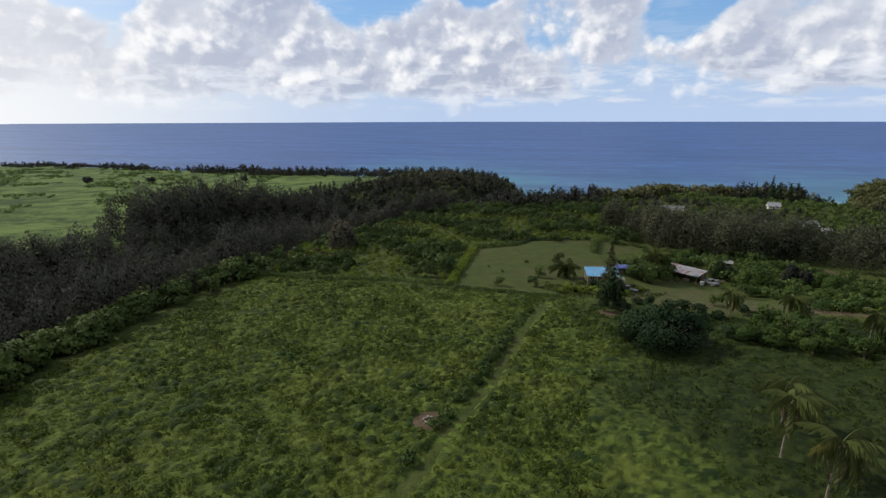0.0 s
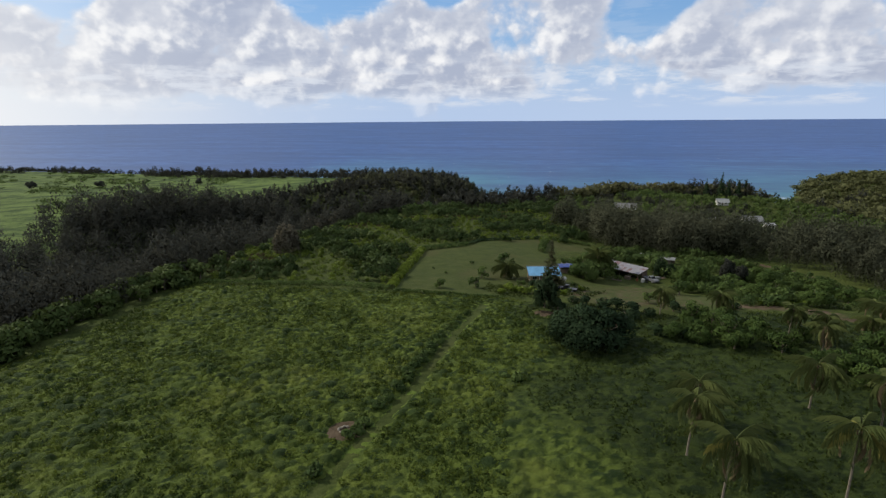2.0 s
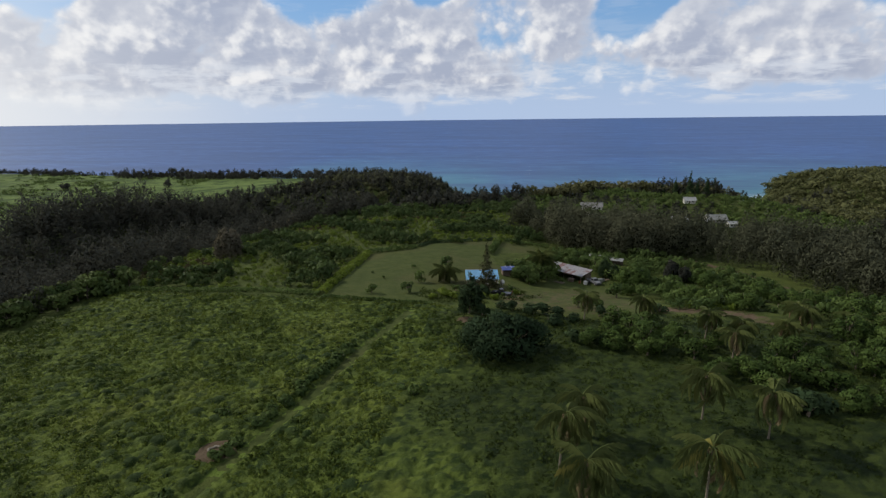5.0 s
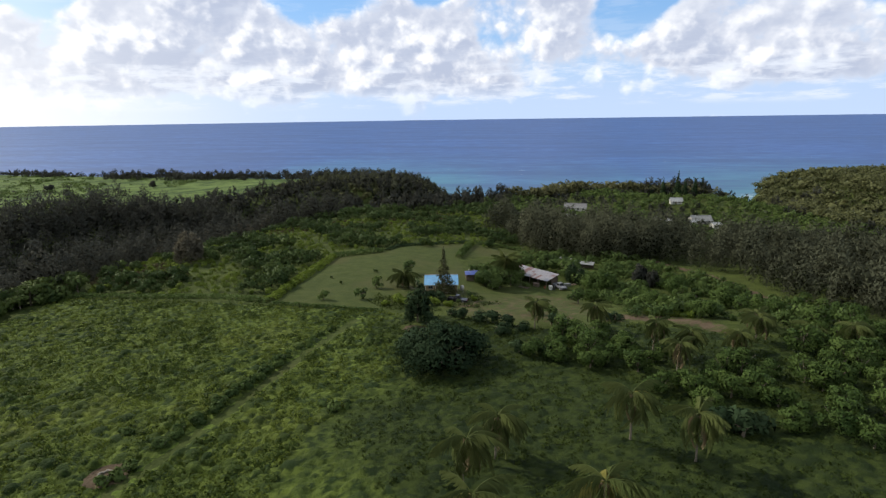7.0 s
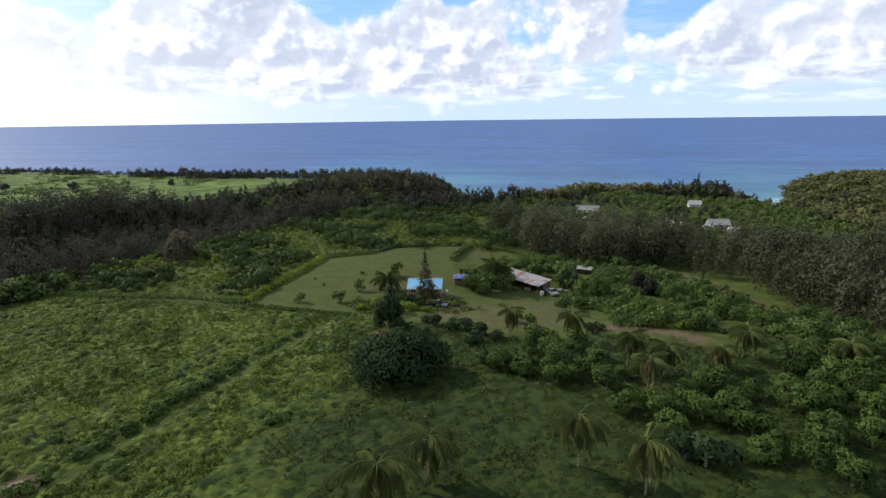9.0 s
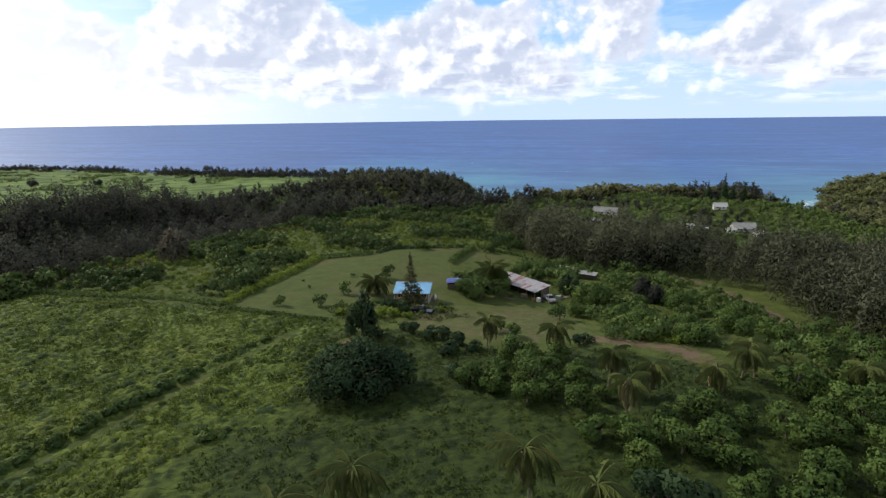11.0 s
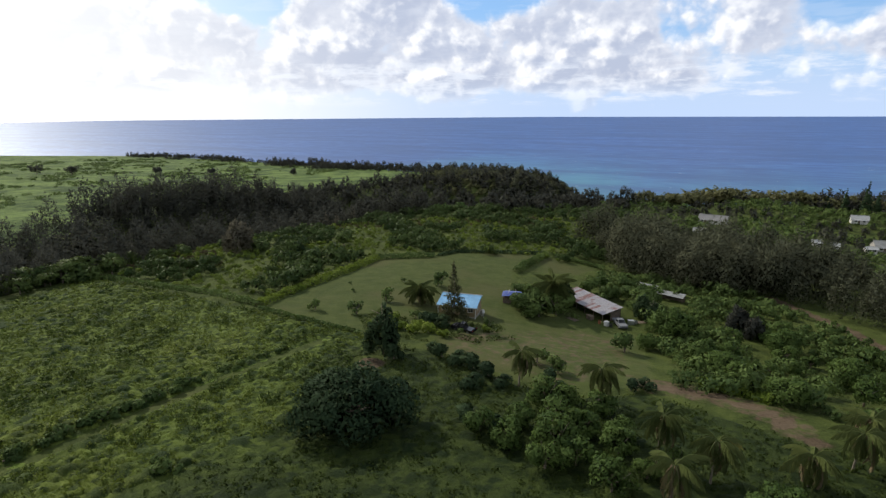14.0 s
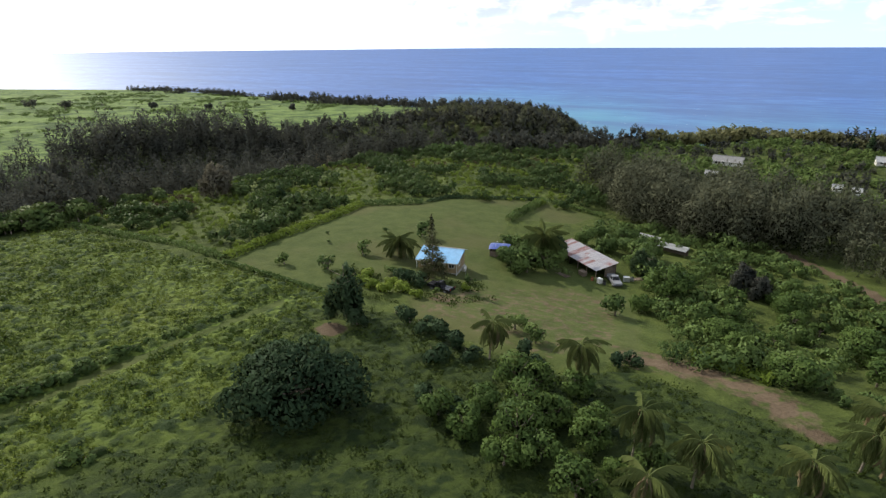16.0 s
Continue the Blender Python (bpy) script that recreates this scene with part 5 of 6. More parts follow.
for x, y, s in ((131, 424, 1.1), (137, 428, 0.9), (122, 428, 0.85), (143, 426, 0.95), (150, 432, 0.8), (114, 432, 0.75)):
    pine.grow(x, y, s)

# ---- buildings ----


def block(bm, size, centre, bevel=0.0, turn=None):
    m = Matrix.Translation(centre) @ (turn or Matrix.Identity(4)) @ Matrix.Diagonal((*size, 1))
    made = bmesh.ops.create_cube(bm, size=1.0, matrix=m)
    if bevel:
        edges = {e for v in made["verts"] for e in v.link_edges}
        bmesh.ops.bevel(bm, geom=list(edges), offset=bevel, segments=1, affect="EDGES")
    return bm


def slab(name, size, centre, mat, parent, label="", bevel=0.01, turn=None):
    return part(name, block(bmesh.new(), size, centre, bevel, turn), mat, parent, label)


def wall_cells(length, high, thick, openings, upright):
    """A wall along x with openings (x0, x1, z0, z1) through it, set by the matrix upright."""
    bm = bmesh.new()
    xs = sorted({-length / 2, length / 2, *(v for o in openings for v in o[:2])})
    zs = sorted({0.0, high, *(v for o in openings for v in o[2:])})
    for x0, x1 in zip(xs, xs[1:]):
        for z0, z1 in zip(zs, zs[1:]):
            cx, cz = (x0 + x1) / 2, (z0 + z1) / 2
            if any(o[0] < cx < o[1] and o[2] < cz < o[3] for o in openings):
                continue
            block(bm, (x1 - x0, thick, z1 - z0), (cx, 0, cz))
    bmesh.ops.remove_doubles(bm, verts=bm.verts, dist=0.001)
    inner = [f for f in bm.faces if False]
    bm.transform(upright)
    return bm


def window(parent, upright, x0, x1, z0, z1, name="window"):
    bm = bmesh.new()
    for size, c in (((x1 - x0, 0.16, 0.07), ((x0 + x1) / 2, 0, z0 + 0.035)), ((x1 - x0, 0.16, 0.07), ((x0 + x1) / 2, 0, z1 - 0.035)),
                    ((0.07, 0.16, z1 - z0 - 0.14), (x0 + 0.035, 0, (z0 + z1) / 2)), ((0.07, 0.16, z1 - z0 - 0.14), (x1 - 0.035, 0, (z0 + z1) / 2)), ((0.05, 0.1, z1 - z0 - 0.14), ((x0 + x1) / 2, 0, (z0 + z1) / 2))):
        block(bm, size, c)
    bm.transform(upright)
    ob = part(name, bm, WHITE_PAINT, parent, "white wooden window frame")
    bm = block(bmesh.new(), (x1 - x0 - 0.14, 0.02, z1 - z0 - 0.14), ((x0 + x1) / 2, 0, (z0 + z1) / 2))
    bm.transform(upright)
    part("pane", bm, GLASS, ob, "dark glass pane")
    return ob


def sheet_data(name, wide, long, mat, waves=6, rise=0.03, thick=0.012):
    """A corrugated roofing sheet lying along -y from its top edge, as mesh data to share."""
    n = waves * 2 + 1
    xs = [-wide / 2 + wide * i / (n - 1) for i in range(n)]
    verts, faces = [], []
    for z in (0.0, -thick):
        for y in (0.0, -long):
            verts += [(x, y, z + (rise if i % 2 else 0.0)) for i, x in enumerate(xs)]
    for i in range(n - 1):
        faces += [(i, i + 1, n + i + 1, n + i), (2 * n + i + 1, 2 * n + i, 3 * n + i, 3 * n + i + 1), (n + i, n + i + 1, 3 * n + i + 1, 3 * n + i), (i + 1, i, 2 * n + i, 2 * n + i + 1)]
    ob = mesh_object(name, np.array(verts), np.array(faces), mat)
    me = ob.data
    bpy.data.objects.remove(ob)
    return me


def roof_sheets(parent, data, count, wide, top, pitch, turn=0.0, name="roof_sheet", rng=None):
    """A row of sheets side by side from the point top, falling by pitch degrees; turn swings the row about z."""
    base = Matrix.Translation(top) @ pose(0, 0, 0, 0, 0, turn)
    for i in range(count):
        ob = new(name, data[i % len(data)])
        ob.parent = parent
        lift = 0.004 * (i % 2) + (float(rng.normal(0, 0.012)) if rng else 0.0)
        ob.matrix_basis = base @ pose((i - (count - 1) / 2) * wide, 0, lift, pitch, 0, float(rng.normal(0, 0.5)) if rng else 0)


def blue_house():
    x0, y0 = 6.9, 148.8
    ob = thing("cottage", (x0, y0, z_at(x0, y0)), "small tan cottage with a light blue metal roof", "house", turn=9.5)
    L, D, H = 7.9, 5.4, 2.45
    slab("foundation", (L + 0.1, D + 0.1, 0.7), (0, 0, -0.1), CONCRETE, ob, "concrete foundation")
    front, back = pose(0, -D / 2, 0.25), pose(0, D / 2, 0.25)
    left, right = pose(-L / 2, 0, 0.25, 0, 0, 90), pose(L / 2, 0, 0.25, 0, 0, 90)
    openings = [(-3.4, -2.1, 0.95, 2.0), (-1.4, -0.45, 0.0, 2.05), (0.4, 1.6, 0.95, 2.0), (2.3, 3.5, 0.95, 2.0)]
    part("wall", wall_cells(L, H, 0.12, openings, front), TAN_WALL, ob)
    part("wall", wall_cells(L, H + 0.5, 0.12, [(-2.6, -1.4, 1.0, 2.0), (1.2, 2.4, 1.0, 2.0)], back), TAN_WALL, ob)
    part("wall", wall_cells(D - 0.13, H, 0.12, [(-0.7, 0.7, 0.95, 2.0)], left), TAN_WALL, ob)
    part("wall", wall_cells(D - 0.13, H, 0.12, [(-1.6, -0.4, 0.95, 2.0)], right), TAN_WALL, ob)
    for o in (openings[0], openings[2], openings[3]):
        window(ob, front, *o)
    window(ob, back, -2.6, -1.4, 1.0, 2.0), window(ob, back, 1.2, 2.4, 1.0, 2.0)
    window(ob, left, -0.7, 0.7, 0.95, 2.0), window(ob, right, -1.6, -0.4, 0.95, 2.0)
    bm = block(bmesh.new(), (0.93, 0.06, 2.03), (-0.925, 0, 1.02), 0.01)
    bm.transform(front)
    door = part("door", bm, WOOD, ob, "plain brown wooden door")
    bm = block(bmesh.new(), (0.05, 0.12, 0.05), (-0.58, -0.06, 1.0), 0.01)
    bm.transform(front)
    part("handle", bm, METAL, door, "metal door handle")
    # gables close the two ends under the roof
    ridge_y, ridge_z, eave_z = 1.5, 0.25 + H + 1.05, 0.25 + H + 0.02
    for sx in (-1, 1):
        bm = bmesh.new()
        vs = []
        for dx in (-0.06, 0.06):
            vs.append([bm.verts.new((sx * L / 2 + dx, y, z)) for y, z in ((-D / 2, 0.25 + H + 0.003), (D / 2, 0.25 + H + 0.003), (D / 2, 0.25 + H + 0.55), (ridge_y, ridge_z - 0.08))])
        bm.faces.new(vs[0]), bm.faces.new(vs[1][::-1])
        for i in range(4):
            bm.faces.new((vs[0][i], vs[1][i], vs[1][(i + 1) % 4], vs[0][(i + 1) % 4]))
        part("gable", bm, BLUE_TRIM, ob, "blue-grey boarded gable")
    run = ridge_y + D / 2 + 0.75
    fall = math.degrees(math.atan2(ridge_z - eave_z, ridge_y + D / 2))
    wide = 0.80
    roof_sheets(ob, [sheet_data("roof_sheet", wide + 0.04, run / math.cos(radians(fall)), BLUE_ROOF)], 11, wide, (0, ridge_y, ridge_z), fall)
    roof_sheets(ob, [sheet_data("roof_sheet", wide + 0.04, 1.9, BLUE_ROOF)], 11, wide, (0, ridge_y, ridge_z), 22, 180)
    slab("ridge_cap", (8.9, 0.34, 0.04), (0, ridge_y, ridge_z + 0.055), PALE_ROOF, ob, "pale metal ridge cap")
    slab("fascia", (8.8, 0.04, 0.16), (0, -D / 2 - 0.66, eave_z - 0.32), WHITE_PAINT, ob, "white fascia board")
    for x in (-4.1, -1.5, 1.5, 4.1):
        slab("porch_post", (0.11, 0.11, eave_z - 0.10), (x, -D / 2 - 0.6, (eave_z - 0.52) / 2 - 0.1), WHITE_PAINT, ob, "white porch post")
    slab("step", (1.4, 0.5, 0.2), (-0.9, -D / 2 - 0.32, 0.1), CONCRETE, ob, "concrete doorstep")
    return ob


def tarp_shed():
    x0, y0 = 13.4, 163.8
    ob = thing("tarp_shed", (x0, y0, z_at(x0, y0)), "small weathered shed under a violet-blue tarpaulin", "shed", turn=14)
    W, D, H = 3.9, 3.3, 2.1
    for sx in (-1, 1):
        for sy in (-1, 1):
            slab("post", (0.1, 0.1, H + 0.2), (sx * W / 2, sy * D / 2, H / 2 - 0.1), WOOD, ob, "", 0.01)
    for i in range(13):
        slab("plank", (0.27, 0.03, 1.6), (-W / 2 + 0.2 + i * 0.29, D / 2 - 0.04, 0.8), WOOD, ob, "", 0.005)
    for i in range(10):
        slab("plank", (0.03, 0.27, 1.6), (-W / 2 + 0.05, -D / 2 + 0.3 + i * 0.29, 0.8), WOOD, ob, "", 0.005)
    for i in range(7):
        slab("plank", (0.27, 0.03, 1.35), (-W / 2 + 0.2 + i * 0.29, -D / 2 + 0.04, 0.68), WOOD, ob, "", 0.005)
    n = 15
    verts, faces = [], []
    for side in (0.0, -0.02):
        for i in range(n):
            for j in range(n):
                u, v = i / (n - 1) * 2 - 1, j / (n - 1) * 2 - 1
                z = H + 0.45 - 0.5 * abs(v) ** 1.3 - 0.10 * math.cos(u * 6) * (1 - v * v) * 0.5 - 0.12 * (abs(u) ** 6)
                verts.append((u * (W / 2 + 0.25), v * (D / 2 + 0.3), z + side + 0.015 * math.sin(i * 2.1 + j * 1.7)))
    for i in range(n - 1):
        for j in range(n - 1):
            a = i * n + j
            faces += [(a, a + n, a + n + 1, a + 1), (n * n + a + 1, n * n + a + n + 1, n * n + a + n, n * n + a)]
    mesh_object("tarpaulin", np.array(verts), np.array(faces), BLUE_TARP, ob, "violet-blue plastic tarpaulin", True)
    for i in range(2):
        bm = block(bmesh.new(), (0.05, D + 0.5, 0.05), (-0.8 + 1.5 * i, 0, H + 0.45), 0.01)
        part("rafter", bm, WHITE_PAINT, ob, "pale batten over the tarpaulin")
    slab("ridge_beam", (W, 0.08, 0.1), (0, 0, H + 0.32), WOOD, ob)


def barn():
    x0, y0 = 30.0, 171.0
    ob = thing("barn", (x0, y0, z_at(x0, y0)), "long open barn with a patched rusty metal roof", "barn", turn=-38.5)
    L, D = 15.6, 5.2
    low, high = 2.0, 2.75
    for i in range(6):
        x = -L / 2 + 0.3 + i * (L - 0.6) / 5
        slab("post", (0.14, 0.14, low + 0.3), (x, -D / 2 + 0.2, low / 2 - 0.15), WOOD, ob, "", 0.01)
        slab("post", (0.14, 0.14, high + 0.3), (x, D / 2 - 0.2, high / 2 - 0.15), WOOD, ob, "", 0.01)
        slab("rafter", (0.08, D + 0.5, 0.12), (x, 0, (low + high) / 2 - 0.12), WOOD, ob, "", 0.0, pose(0, 0, 0, math.degrees(math.atan2(high - low, D))))
    rng = np.random.default_rng(5)
    for i in range(52):
        slab("plank", (0.285, 0.03, high - 0.25 + float(rng.normal(0, 0.03))), (-L / 2 + 0.3 + i * 0.297, D / 2 - 0.09, (high - 0.25) / 2), WOOD, ob, "", 0.0)
    for i in range(16):
        slab("plank", (0.03, 0.285, 2.0), (-L / 2 + 0.15, -D / 2 + 0.35 + i * 0.295, 1.0), WOOD, ob, "", 0.0)
    for i in range(9):
        slab("plank", (0.03, 0.285, 2.1), (L / 2 - 0.15, D / 2 - 0.35 - i * 0.295, 1.05), WOOD, ob, "", 0.0)
    for i in range(16):
        slab("plank", (0.285, 0.03, 1.5), (-L / 2 + 0.5 + i * 0.297, -D / 2 + 0.3, 0.75), WOOD, ob, "", 0.0)
    fall = math.degrees(math.atan2(high - low, D))
    data = [sheet_data("roof_sheet", 0.94, 3.02, TIN)]
    roof_sheets(ob, data, 18, 0.90, (0, D / 2 + 0.25, high + 0.09), fall, 0, rng=rng)
    roof_sheets(ob, data, 18, 0.90, (0, 0.02, (low + high) / 2 + 0.06), fall, 0, rng=rng)
    slab("workbench", (3.0, 0.8, 0.85), (1.0, 1.6, 0.42), WOOD, ob)
    return ob


def low_shelter(x0, y0, turn, long, deep, mat, label):
    ob = thing("shelter", (x0, y0, z_at(x0, y0)), label, "shelter", "low shelters behind the barn", turn)
    for sx in (-1, 1):
        for sy in (-1, 1):
            slab("post", (0.1, 0.1, 2.0 + 0.25 * sy), (sx * (long / 2 - 0.2), sy * (deep / 2 - 0.15), 0.8 + 0.12 * sy), WOOD, ob)
    n = round(long / 0.9)
    wide = long / n
    roof_sheets(ob, [sheet_data("roof_sheet", wide + 0.03, deep + 0.2, mat)], n, wide, (0, deep / 2 + 0.1, 2.12), math.degrees(math.atan2(0.45, deep)))
    slab("back_wall", (long - 0.3, 0.06, 1.8), (0, deep / 2 - 0.1, 0.9), WOOD, ob)


def far_house(x0, y0, turn, L, D, H, wall, roof, label, rise=1.6, porch=False):
    ob = thing("house", (x0, y0, z_at(x0, y0) - 0.1), label, "house", "houses on the ridge", turn)
    front, back = pose(0, -D / 2, 0), pose(0, D / 2, 0)
    left, right = pose(-L / 2, 0, 0, 0, 0, 90), pose(L / 2, 0, 0, 0, 0, 90)
    k = max(2, int(L / 3))
    wins = [(-L / 2 + (i + 0.5) * L / k - 0.6, -L / 2 + (i + 0.5) * L / k + 0.6, 1.0, 2.1) for i in range(k)]
    doors = [(wins[0][1] + 0.3, wins[0][1] + 1.2, 0.0, 2.1)] if L > 5 else []
    part("wall", wall_cells(L, H, 0.15, wins + doors, front), wall, ob)
    part("wall", wall_cells(L, H, 0.15, [], back), wall, ob)
    for m in (left, right):
        part("wall", wall_cells(D - 0.16, H, 0.15, [(-0.6, 0.6, 1.0, 2.0)], m), wall, ob)
        window(ob, m, -0.6, 0.6, 1.0, 2.0)
    for w in wins:
        window(ob, front, *w)
    for a, b, c, d in doors:
        bm = block(bmesh.new(), (b - a, 0.06, d - c), ((a + b) / 2, 0, (c + d) / 2), 0.01)
        bm.transform(front)
        part("door", bm, WOOD, ob)
    fall = math.degrees(math.atan2(rise, D / 2))
    run = (D / 2 + 0.7) / math.cos(radians(fall))
    n = max(3, round((L + 1.0) / 1.2))
    wide = (L + 1.0) / n
    data = [sheet_data("roof_panel", wide + 0.03, run, roof, 3)]
    roof_sheets(ob, data, n, wide, (0, 0, H + rise), fall, 0, "roof_panel")
    roof_sheets(ob, data, n, wide, (0, 0, H + rise), fall, 180, "roof_panel")
    slab("ridge_cap", (L + 1.0, 0.4, 0.06), (0, 0, H + rise + 0.06), roof, ob)
    for sx in (-1, 1):
        bm = bmesh.new()
        vs = [[bm.verts.new((sx * L / 2 + dx, y, z)) for y, z in ((-D / 2, H + 0.003), (D / 2, H + 0.003), (0, H + rise - 0.05))] for dx in (-0.07, 0.07)]
        bm.faces.new(vs[0]), bm.faces.new(vs[1][::-1])
        for i in range(3):
            bm.faces.new((vs[0][i], vs[1][i], vs[1][(i + 1) % 3], vs[0][(i + 1) % 3]))
        part("gable", bm, wall, ob)
    return ob


blue_house()
tarp_shed()
barn()
low_shelter(39.9, 194.2, -18, 6.6, 2.6, PALE_ROOF, "low open shelter with a pale metal roof")
low_shelter(46.6, 188.8, -16, 6.6, 2.2, PALE_ROOF, "narrow low shelter with a pale metal roof")
far_house(54.8, 347, -6, 12.5, 6.5, 2.6, WHITE_PAINT, GREY_ROOF, "long white house with a grey roof among trees", 1.9)
far_house(49.7, 307, -4, 4.6, 3.4, 2.0, CONCRETE, PALE_ROOF, "small outbuilding with a pale roof among trees", 0.8)
far_house(123.5, 338, 8, 10.5, 7, 2.4, CONCRETE, PALE_ROOF, "house with a broad pale roof on the slope", 2.2)
far_house(126.5, 320, 20, 4.8, 3.2, 2.7, WHITE_PAINT, WHITE_ROOF, "small bright white cabin on the slope", 0.7)
far_house(113, 317, 12, 3.8, 3.0, 2.3, WHITE_PAINT, WHITE_ROOF, "tiny white shed on the slope", 0.6)
far_house(92, 301, 5, 2.6, 2.2, 2.2, WHITE_PAINT, WHITE_ROOF, "white shed half hidden in trees", 0.7)
far_house(98.6, 303, -5, 2.4, 2.2, 2.2, WHITE_PAINT, WHITE_ROOF, "little white shed among dark trees", 0.7)
far_house(122, 389, 0, 7, 5, 2.4, WHITE_PAINT, WHITE_ROOF, "white house near the cliff among trees", 1.8)

# ---- vehicles and small things ----


def wheel(parent, x, y, r=0.36, w=0.24):
    v, f = tube([(0, -w / 2, 0), (0, -w / 2 + 0.03, 0), (0, w / 2 - 0.03, 0), (0, w / 2, 0)], [r * 0.72, r, r, r * 0.72], 18)
    tyre = mesh_object("tyre", v + np.array([x, y, r]), f, RUBBER, parent, smooth_shade=True)
    bm = bmesh.new()
    bmesh.ops.create_cone(bm, cap_ends=True, segments=14, radius1=r * 0.66, radius2=r * 0.66, depth=w * 0.8, matrix=pose(x, y, r, 90))
    part("rim", bm, METAL, tyre, "grey metal wheel rim")


def profile_body(points, wide, taper=0.0):
    """A closed outline in x and z, swept across y."""
    bm = bmesh.new()
    rows = [[bm.verts.new((x, s * (wide / 2 - taper * max(0.0, z - 0.95)), z)) for x, z in points] for s in (-1, 1)]
    bm.faces.new(rows[0]), bm.faces.new(rows[1][::-1])
    n = len(points)
    for i in range(n):
        bm.faces.new((rows[0][i], rows[1][i], rows[1][(i + 1) % n], rows[0][(i + 1) % n]))
    bmesh.ops.recalc_face_normals(bm, faces=bm.faces)
    bmesh.ops.bevel(bm, geom=list(bm.edges), offset=0.04, segments=2, affect="EDGES")
    return bm


def vehicle(name, x, y, turn, paint, label, pickup):
    ob = thing(name, (x, y, z_at(x, y) - 0.03), label, "car", "", turn)
    if pickup:
        body = [(-2.5, 0.45), (2.4, 0.45), (2.5, 0.75), (2.4, 1.0), (1.15, 1.08), (-0.55, 1.08), (-0.56, 0.80), (-2.42, 0.80), (-2.44, 1.08), (-2.5, 1.08)]
        cab = [(-0.5, 1.06), (1.1, 1.06), (0.45, 1.72), (-0.42, 1.74)]
    else:
        body = [(-2.2, 0.42), (2.15, 0.42), (2.25, 0.72), (2.1, 0.95), (1.05, 1.05), (-2.15, 1.08), (-2.25, 0.8)]
        cab = [(-2.05, 1.06), (1.0, 1.04), (0.3, 1.66), (-1.85, 1.68)]
    part("body", profile_body(body, 1.78), paint, ob)
    roof = part("cab", profile_body(cab, 1.62, 0.22), paint, ob)
    (ax, az), (bx, bz), (cx, cz), (dx, dz) = cab
    for s in (-1, 1):
        bm = bmesh.new()
        y0, y1 = 0.815, 0.815 - 0.22 * (cz - 0.95) + 0.012
        vs = [bm.verts.new(p) for p in ((ax + 0.12, s * y0, az + 0.1), (bx - 0.25, s * y0, bz + 0.1), (cx - 0.05, s * y1, cz - 0.12), (dx + 0.12, s * y1, dz - 0.12))]
        bm.faces.new(vs)
        bmesh.ops.solidify(bm, geom=bm.faces[:], thickness=0.01)
        part("side_window", bm, GLASS, roof, "dark side window")
    bm = bmesh.new()
    vs = [bm.verts.new(p) for p in ((bx - 0.07, -0.68, bz + 0.09), (bx - 0.07, 0.68, bz + 0.09), (cx + 0.09, 0.58, cz - 0.08), (cx + 0.09, -0.58, cz - 0.08))]
    bm.faces.new(vs)
    bmesh.ops.solidify(bm, geom=bm.faces[:], thickness=0.01)
    part("windscreen", bm, GLASS, roof, "dark glass windscreen")
    nose = body[2][0]
    slab("bumper", (0.14, 1.7, 0.18), (nose + 0.02, 0, 0.55), DARK_PLASTIC, ob, "dark plastic bumper", 0.03)
    for s in (-1, 1):
        slab("headlight", (0.05, 0.3, 0.14), (nose - 0.02, s * 0.62, 0.82), METAL, ob, "clear headlight", 0.02)
        slab("tail_light", (0.04, 0.14, 0.24), (body[0][0] - 0.03, s * 0.76, 0.86), RED_PLASTIC, ob, "red tail light", 0.01)
        for wx in (-1.4, 1.45):
            wheel(ob, wx, s * 0.78)
    return ob


vehicle("pickup_truck", 13, 137, 172, BLACK_PAINT, "black pickup truck parked on the grass", True)
vehicle("pickup_truck", 38.2, 164.2, -62, WHITE_CAR, "dull grey pickup truck parked at the barn end", True)


def dish(x, y):
    ob = thing("satellite_dish", at(x, y), "large round white satellite dish beside the cottage", "satellite dish", turn=-35)
    rings = [(0, 0, 0)] and [(0.14 * (i / 6) ** 2 * 2.0, 0.75 * i / 6) for i in range(1, 7)]
    v, f = tube([(0, -0.0001 - d, 0) for d, r in rings] + [(0, 0.03 - d, 0) for d, r in rings[::-1]], [r for d, r in rings] + [r for d, r in rings[::-1]], 20)
    v = v @ np.array(pose(0, 0, 0, -25).to_3x3()).T + np.array([0, -0.1, 1.45])
    mesh_object("dish", v, f, WHITE_PAINT, ob, "white round reflector", True)
    v, f = tube([(0, 0, -0.2), (0, 0, 1.4)], [0.05, 0.05], 8)
    mesh_object("pole", v, f, METAL, ob)
    v, f = tube([(0, -0.1, 1.0), (0, -0.85, 1.75)], [0.02, 0.02], 6)
    mesh_object("arm", v, f, METAL, ob)


def stone_ring(x, y):
    ob = thing("stone_ring", at(x, y), "broken ring of pale stones on bare brown earth", "stone ring")
    rng = np.random.default_rng(12)
    data = []
    for k in range(3):
        bm = bmesh.new()
        bmesh.ops.create_icosphere(bm, subdivisions=1, radius=0.28)
        for v in bm.verts:
            v.co = Vector((v.co.x * 1.3, v.co.y * 0.9, v.co.z * 0.8)) * float(rng.uniform(0.8, 1.15))
        me = bpy.data.meshes.new("stone")
        bm.to_mesh(me), bm.free()
        me.materials.append(STONE)
        data.append(me)
    for i in range(15):
        if i in (3, 9):
            continue
        a = i / 15 * 6.283
        r = 1.05 + float(rng.normal(0, 0.08))
        st = new("stone", data[i % 3])
        st.parent = ob
        st.matrix_basis = pose(1.0 * r * math.cos(a), 0.65 * r * math.sin(a), 0.10 + float(rng.normal(0, 0.03)), 0, 0, math.degrees(a) + 90) @ Matrix.Scale(0.75, 4)


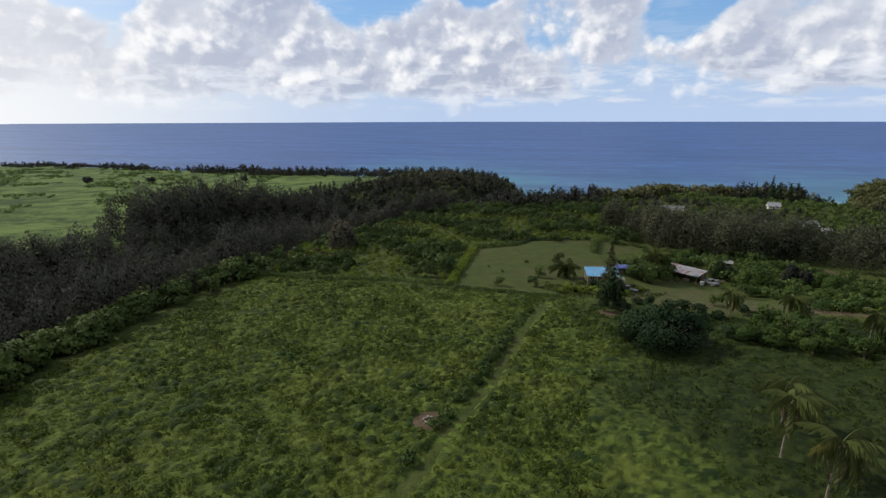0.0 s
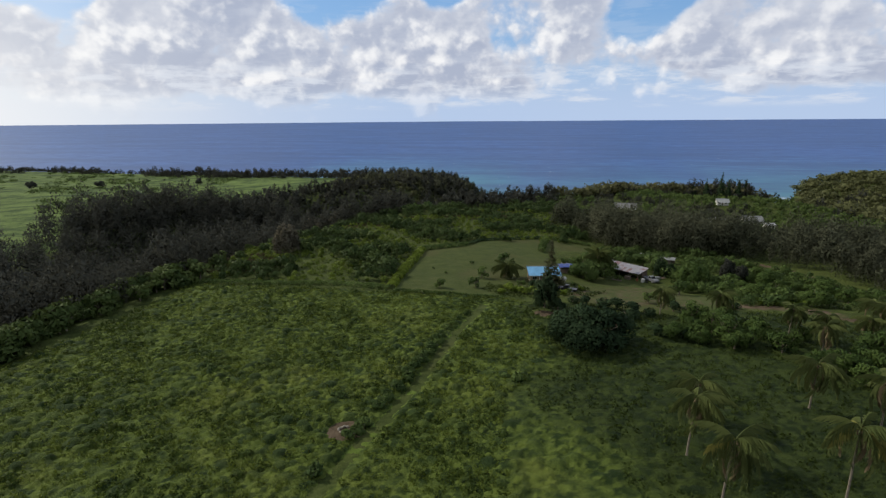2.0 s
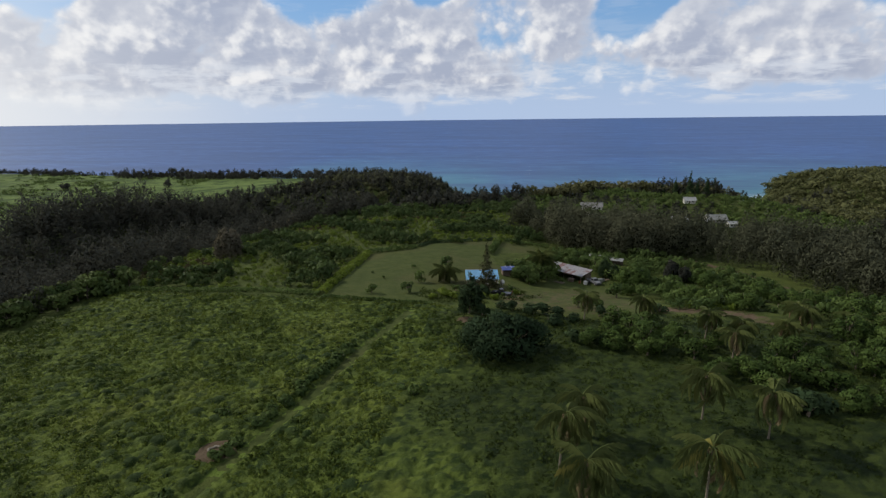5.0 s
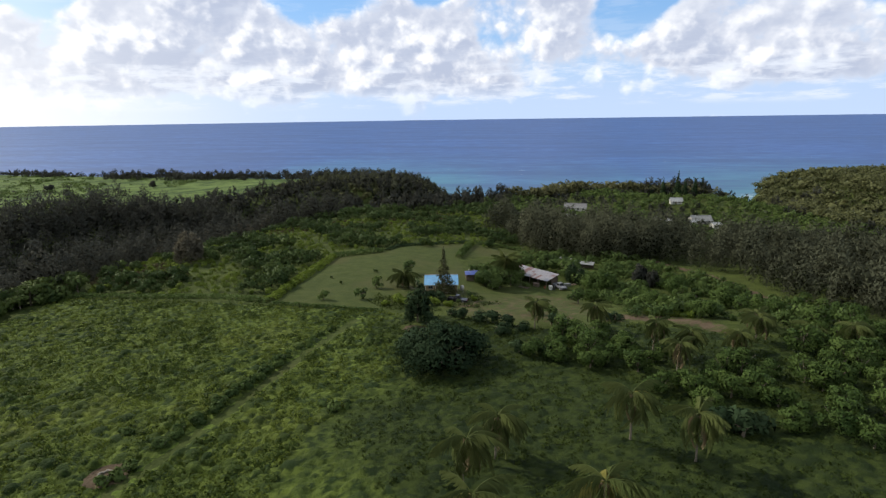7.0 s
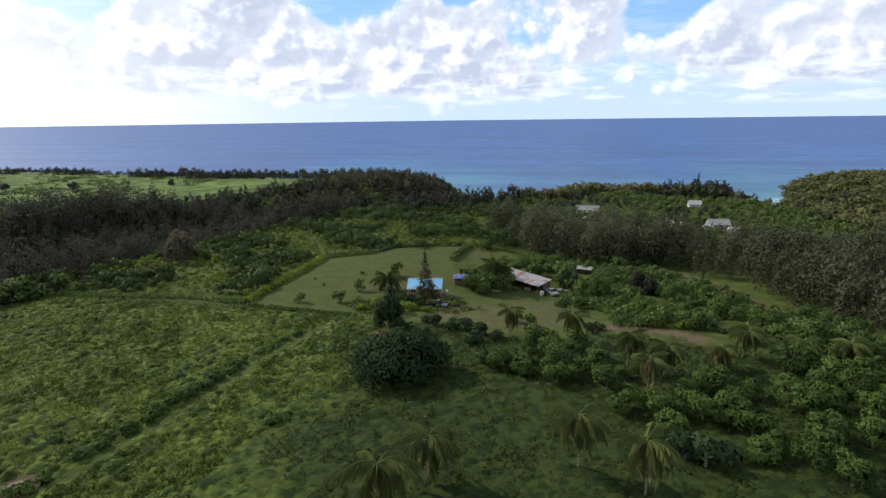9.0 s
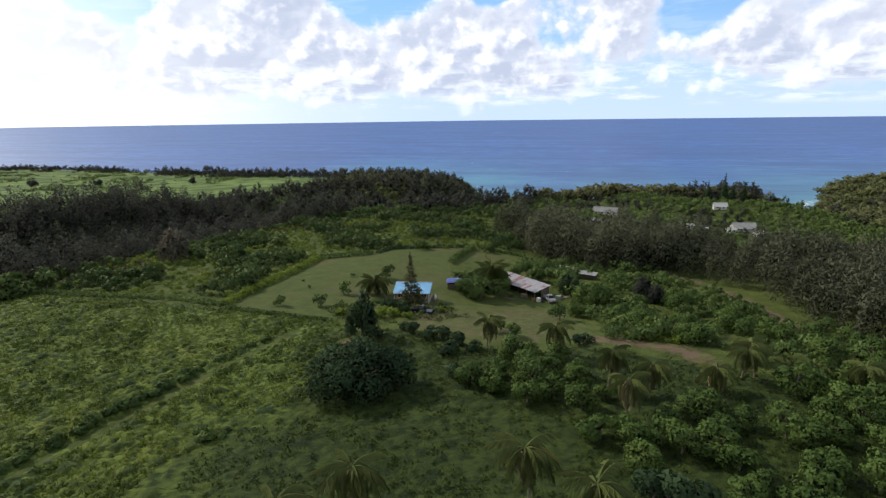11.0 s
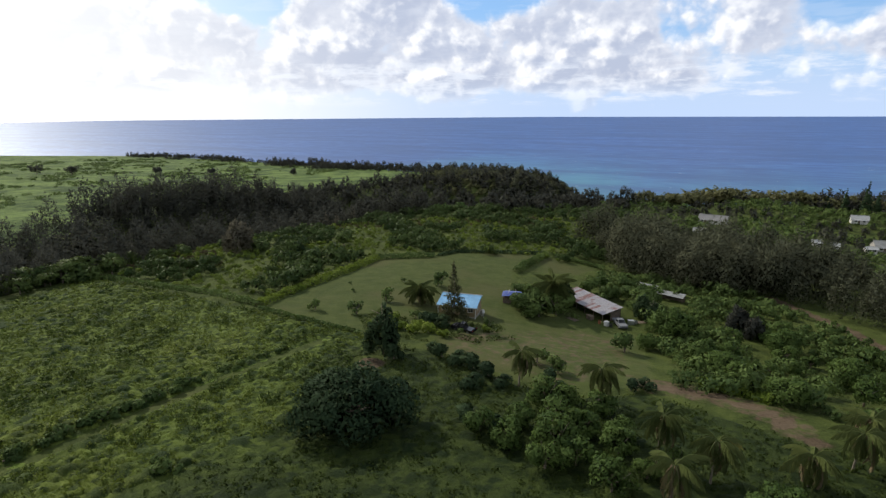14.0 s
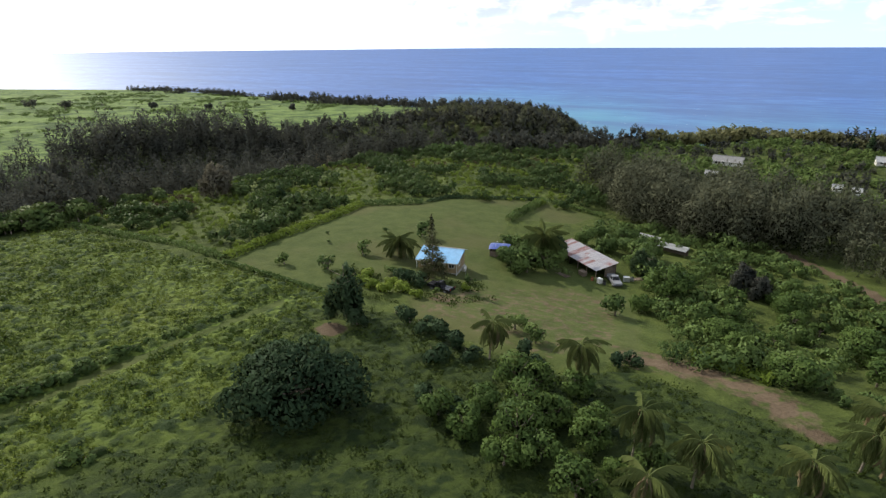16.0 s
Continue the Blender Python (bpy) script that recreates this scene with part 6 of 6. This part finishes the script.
def drum(x, y, mat, label, name="drum", r=0.3, h=0.85):
    ob = thing(name, at(x, y, 0.02), label, "drum")
    v, f = tube([(0, 0, 0), (0, 0, 0.02), (0, 0, h * 0.33), (0, 0, h * 0.35), (0, 0, h * 0.65), (0, 0, h * 0.67), (0, 0, h), (0, 0, h), (0, 0, h - 0.03)], [0.02, r, r, r * 1.04, r * 1.04, r, r, r * 0.93, 0.02], 16)
    mesh_object("barrel", v, f, mat, ob, smooth_shade=False)
    v, f = tube([(0, 0, h - 0.06), (0, 0, h - 0.01)], [r * 0.9, 0.01], 14)
    mesh_object("lid", v, f, METAL, ob)


def crate(x, y, size, mat, label, turn=0.0, lift=0.0):
    ob = thing("crate", (x, y, z_at(x, y) + lift), label, "crate", turn=turn)
    w, d, h = size
    slab("base", (w, d, 0.05), (0, 0, 0.03), mat, ob)
    for s in (-1, 1):
        slab("side_panel", (w, 0.03, h), (0, s * (d / 2 - 0.015), h / 2), mat, ob)
        slab("end_panel", (0.03, d - 0.06, h), (s * (w / 2 - 0.015), 0, h / 2), mat, ob)
    slab("lid", (w + 0.04, d + 0.04, 0.04), (0, 0, h + 0.02), mat, ob)


def lumber(x, y, turn, n, label):
    ob = thing("lumber_pile", at(x, y), label, "lumber", turn=turn)
    rng = np.random.default_rng(int(abs(x * 10)))
    for i in range(n):
        slab("plank", (3.0 + float(rng.normal(0, 0.3)), 0.2, 0.05), (float(rng.normal(0, 0.15)), -0.5 + 0.24 * (i % 5), 0.05 + 0.055 * (i // 5)), WOOD, ob, "", 0.0, pose(0, 0, 0, 0, 0, float(rng.normal(0, 3))))


dish(12.7, 147.9)
stone_ring(-17.5, 62.1)
crate(35.6, 162.6, (0.9, 0.8, 1.0), WHITE_PAINT, "white chest standing outside the barn", -30)
crate(40.2, 166.4, (1.3, 0.9, 0.9), METAL, "grey metal chest beside the truck", 20)
crate(31.6, 164.8, (1.6, 1.0, 0.9), WOOD, "weathered wooden chest under the barn eaves", -38)
drum(36.6, 162.4, DARK_PLASTIC, "dark drum beside the barn")
drum(41.2, 167.2, METAL, "grey drum among clutter by the barn")
drum(34, 163.2, RUST, "rusty drum under the barn eaves")
lumber(28.2, 162.4, -25, 7, "loose pile of pale planks on the lawn")
lumber(41.8, 168.4, 35, 10, "stack of weathered planks by the barn")
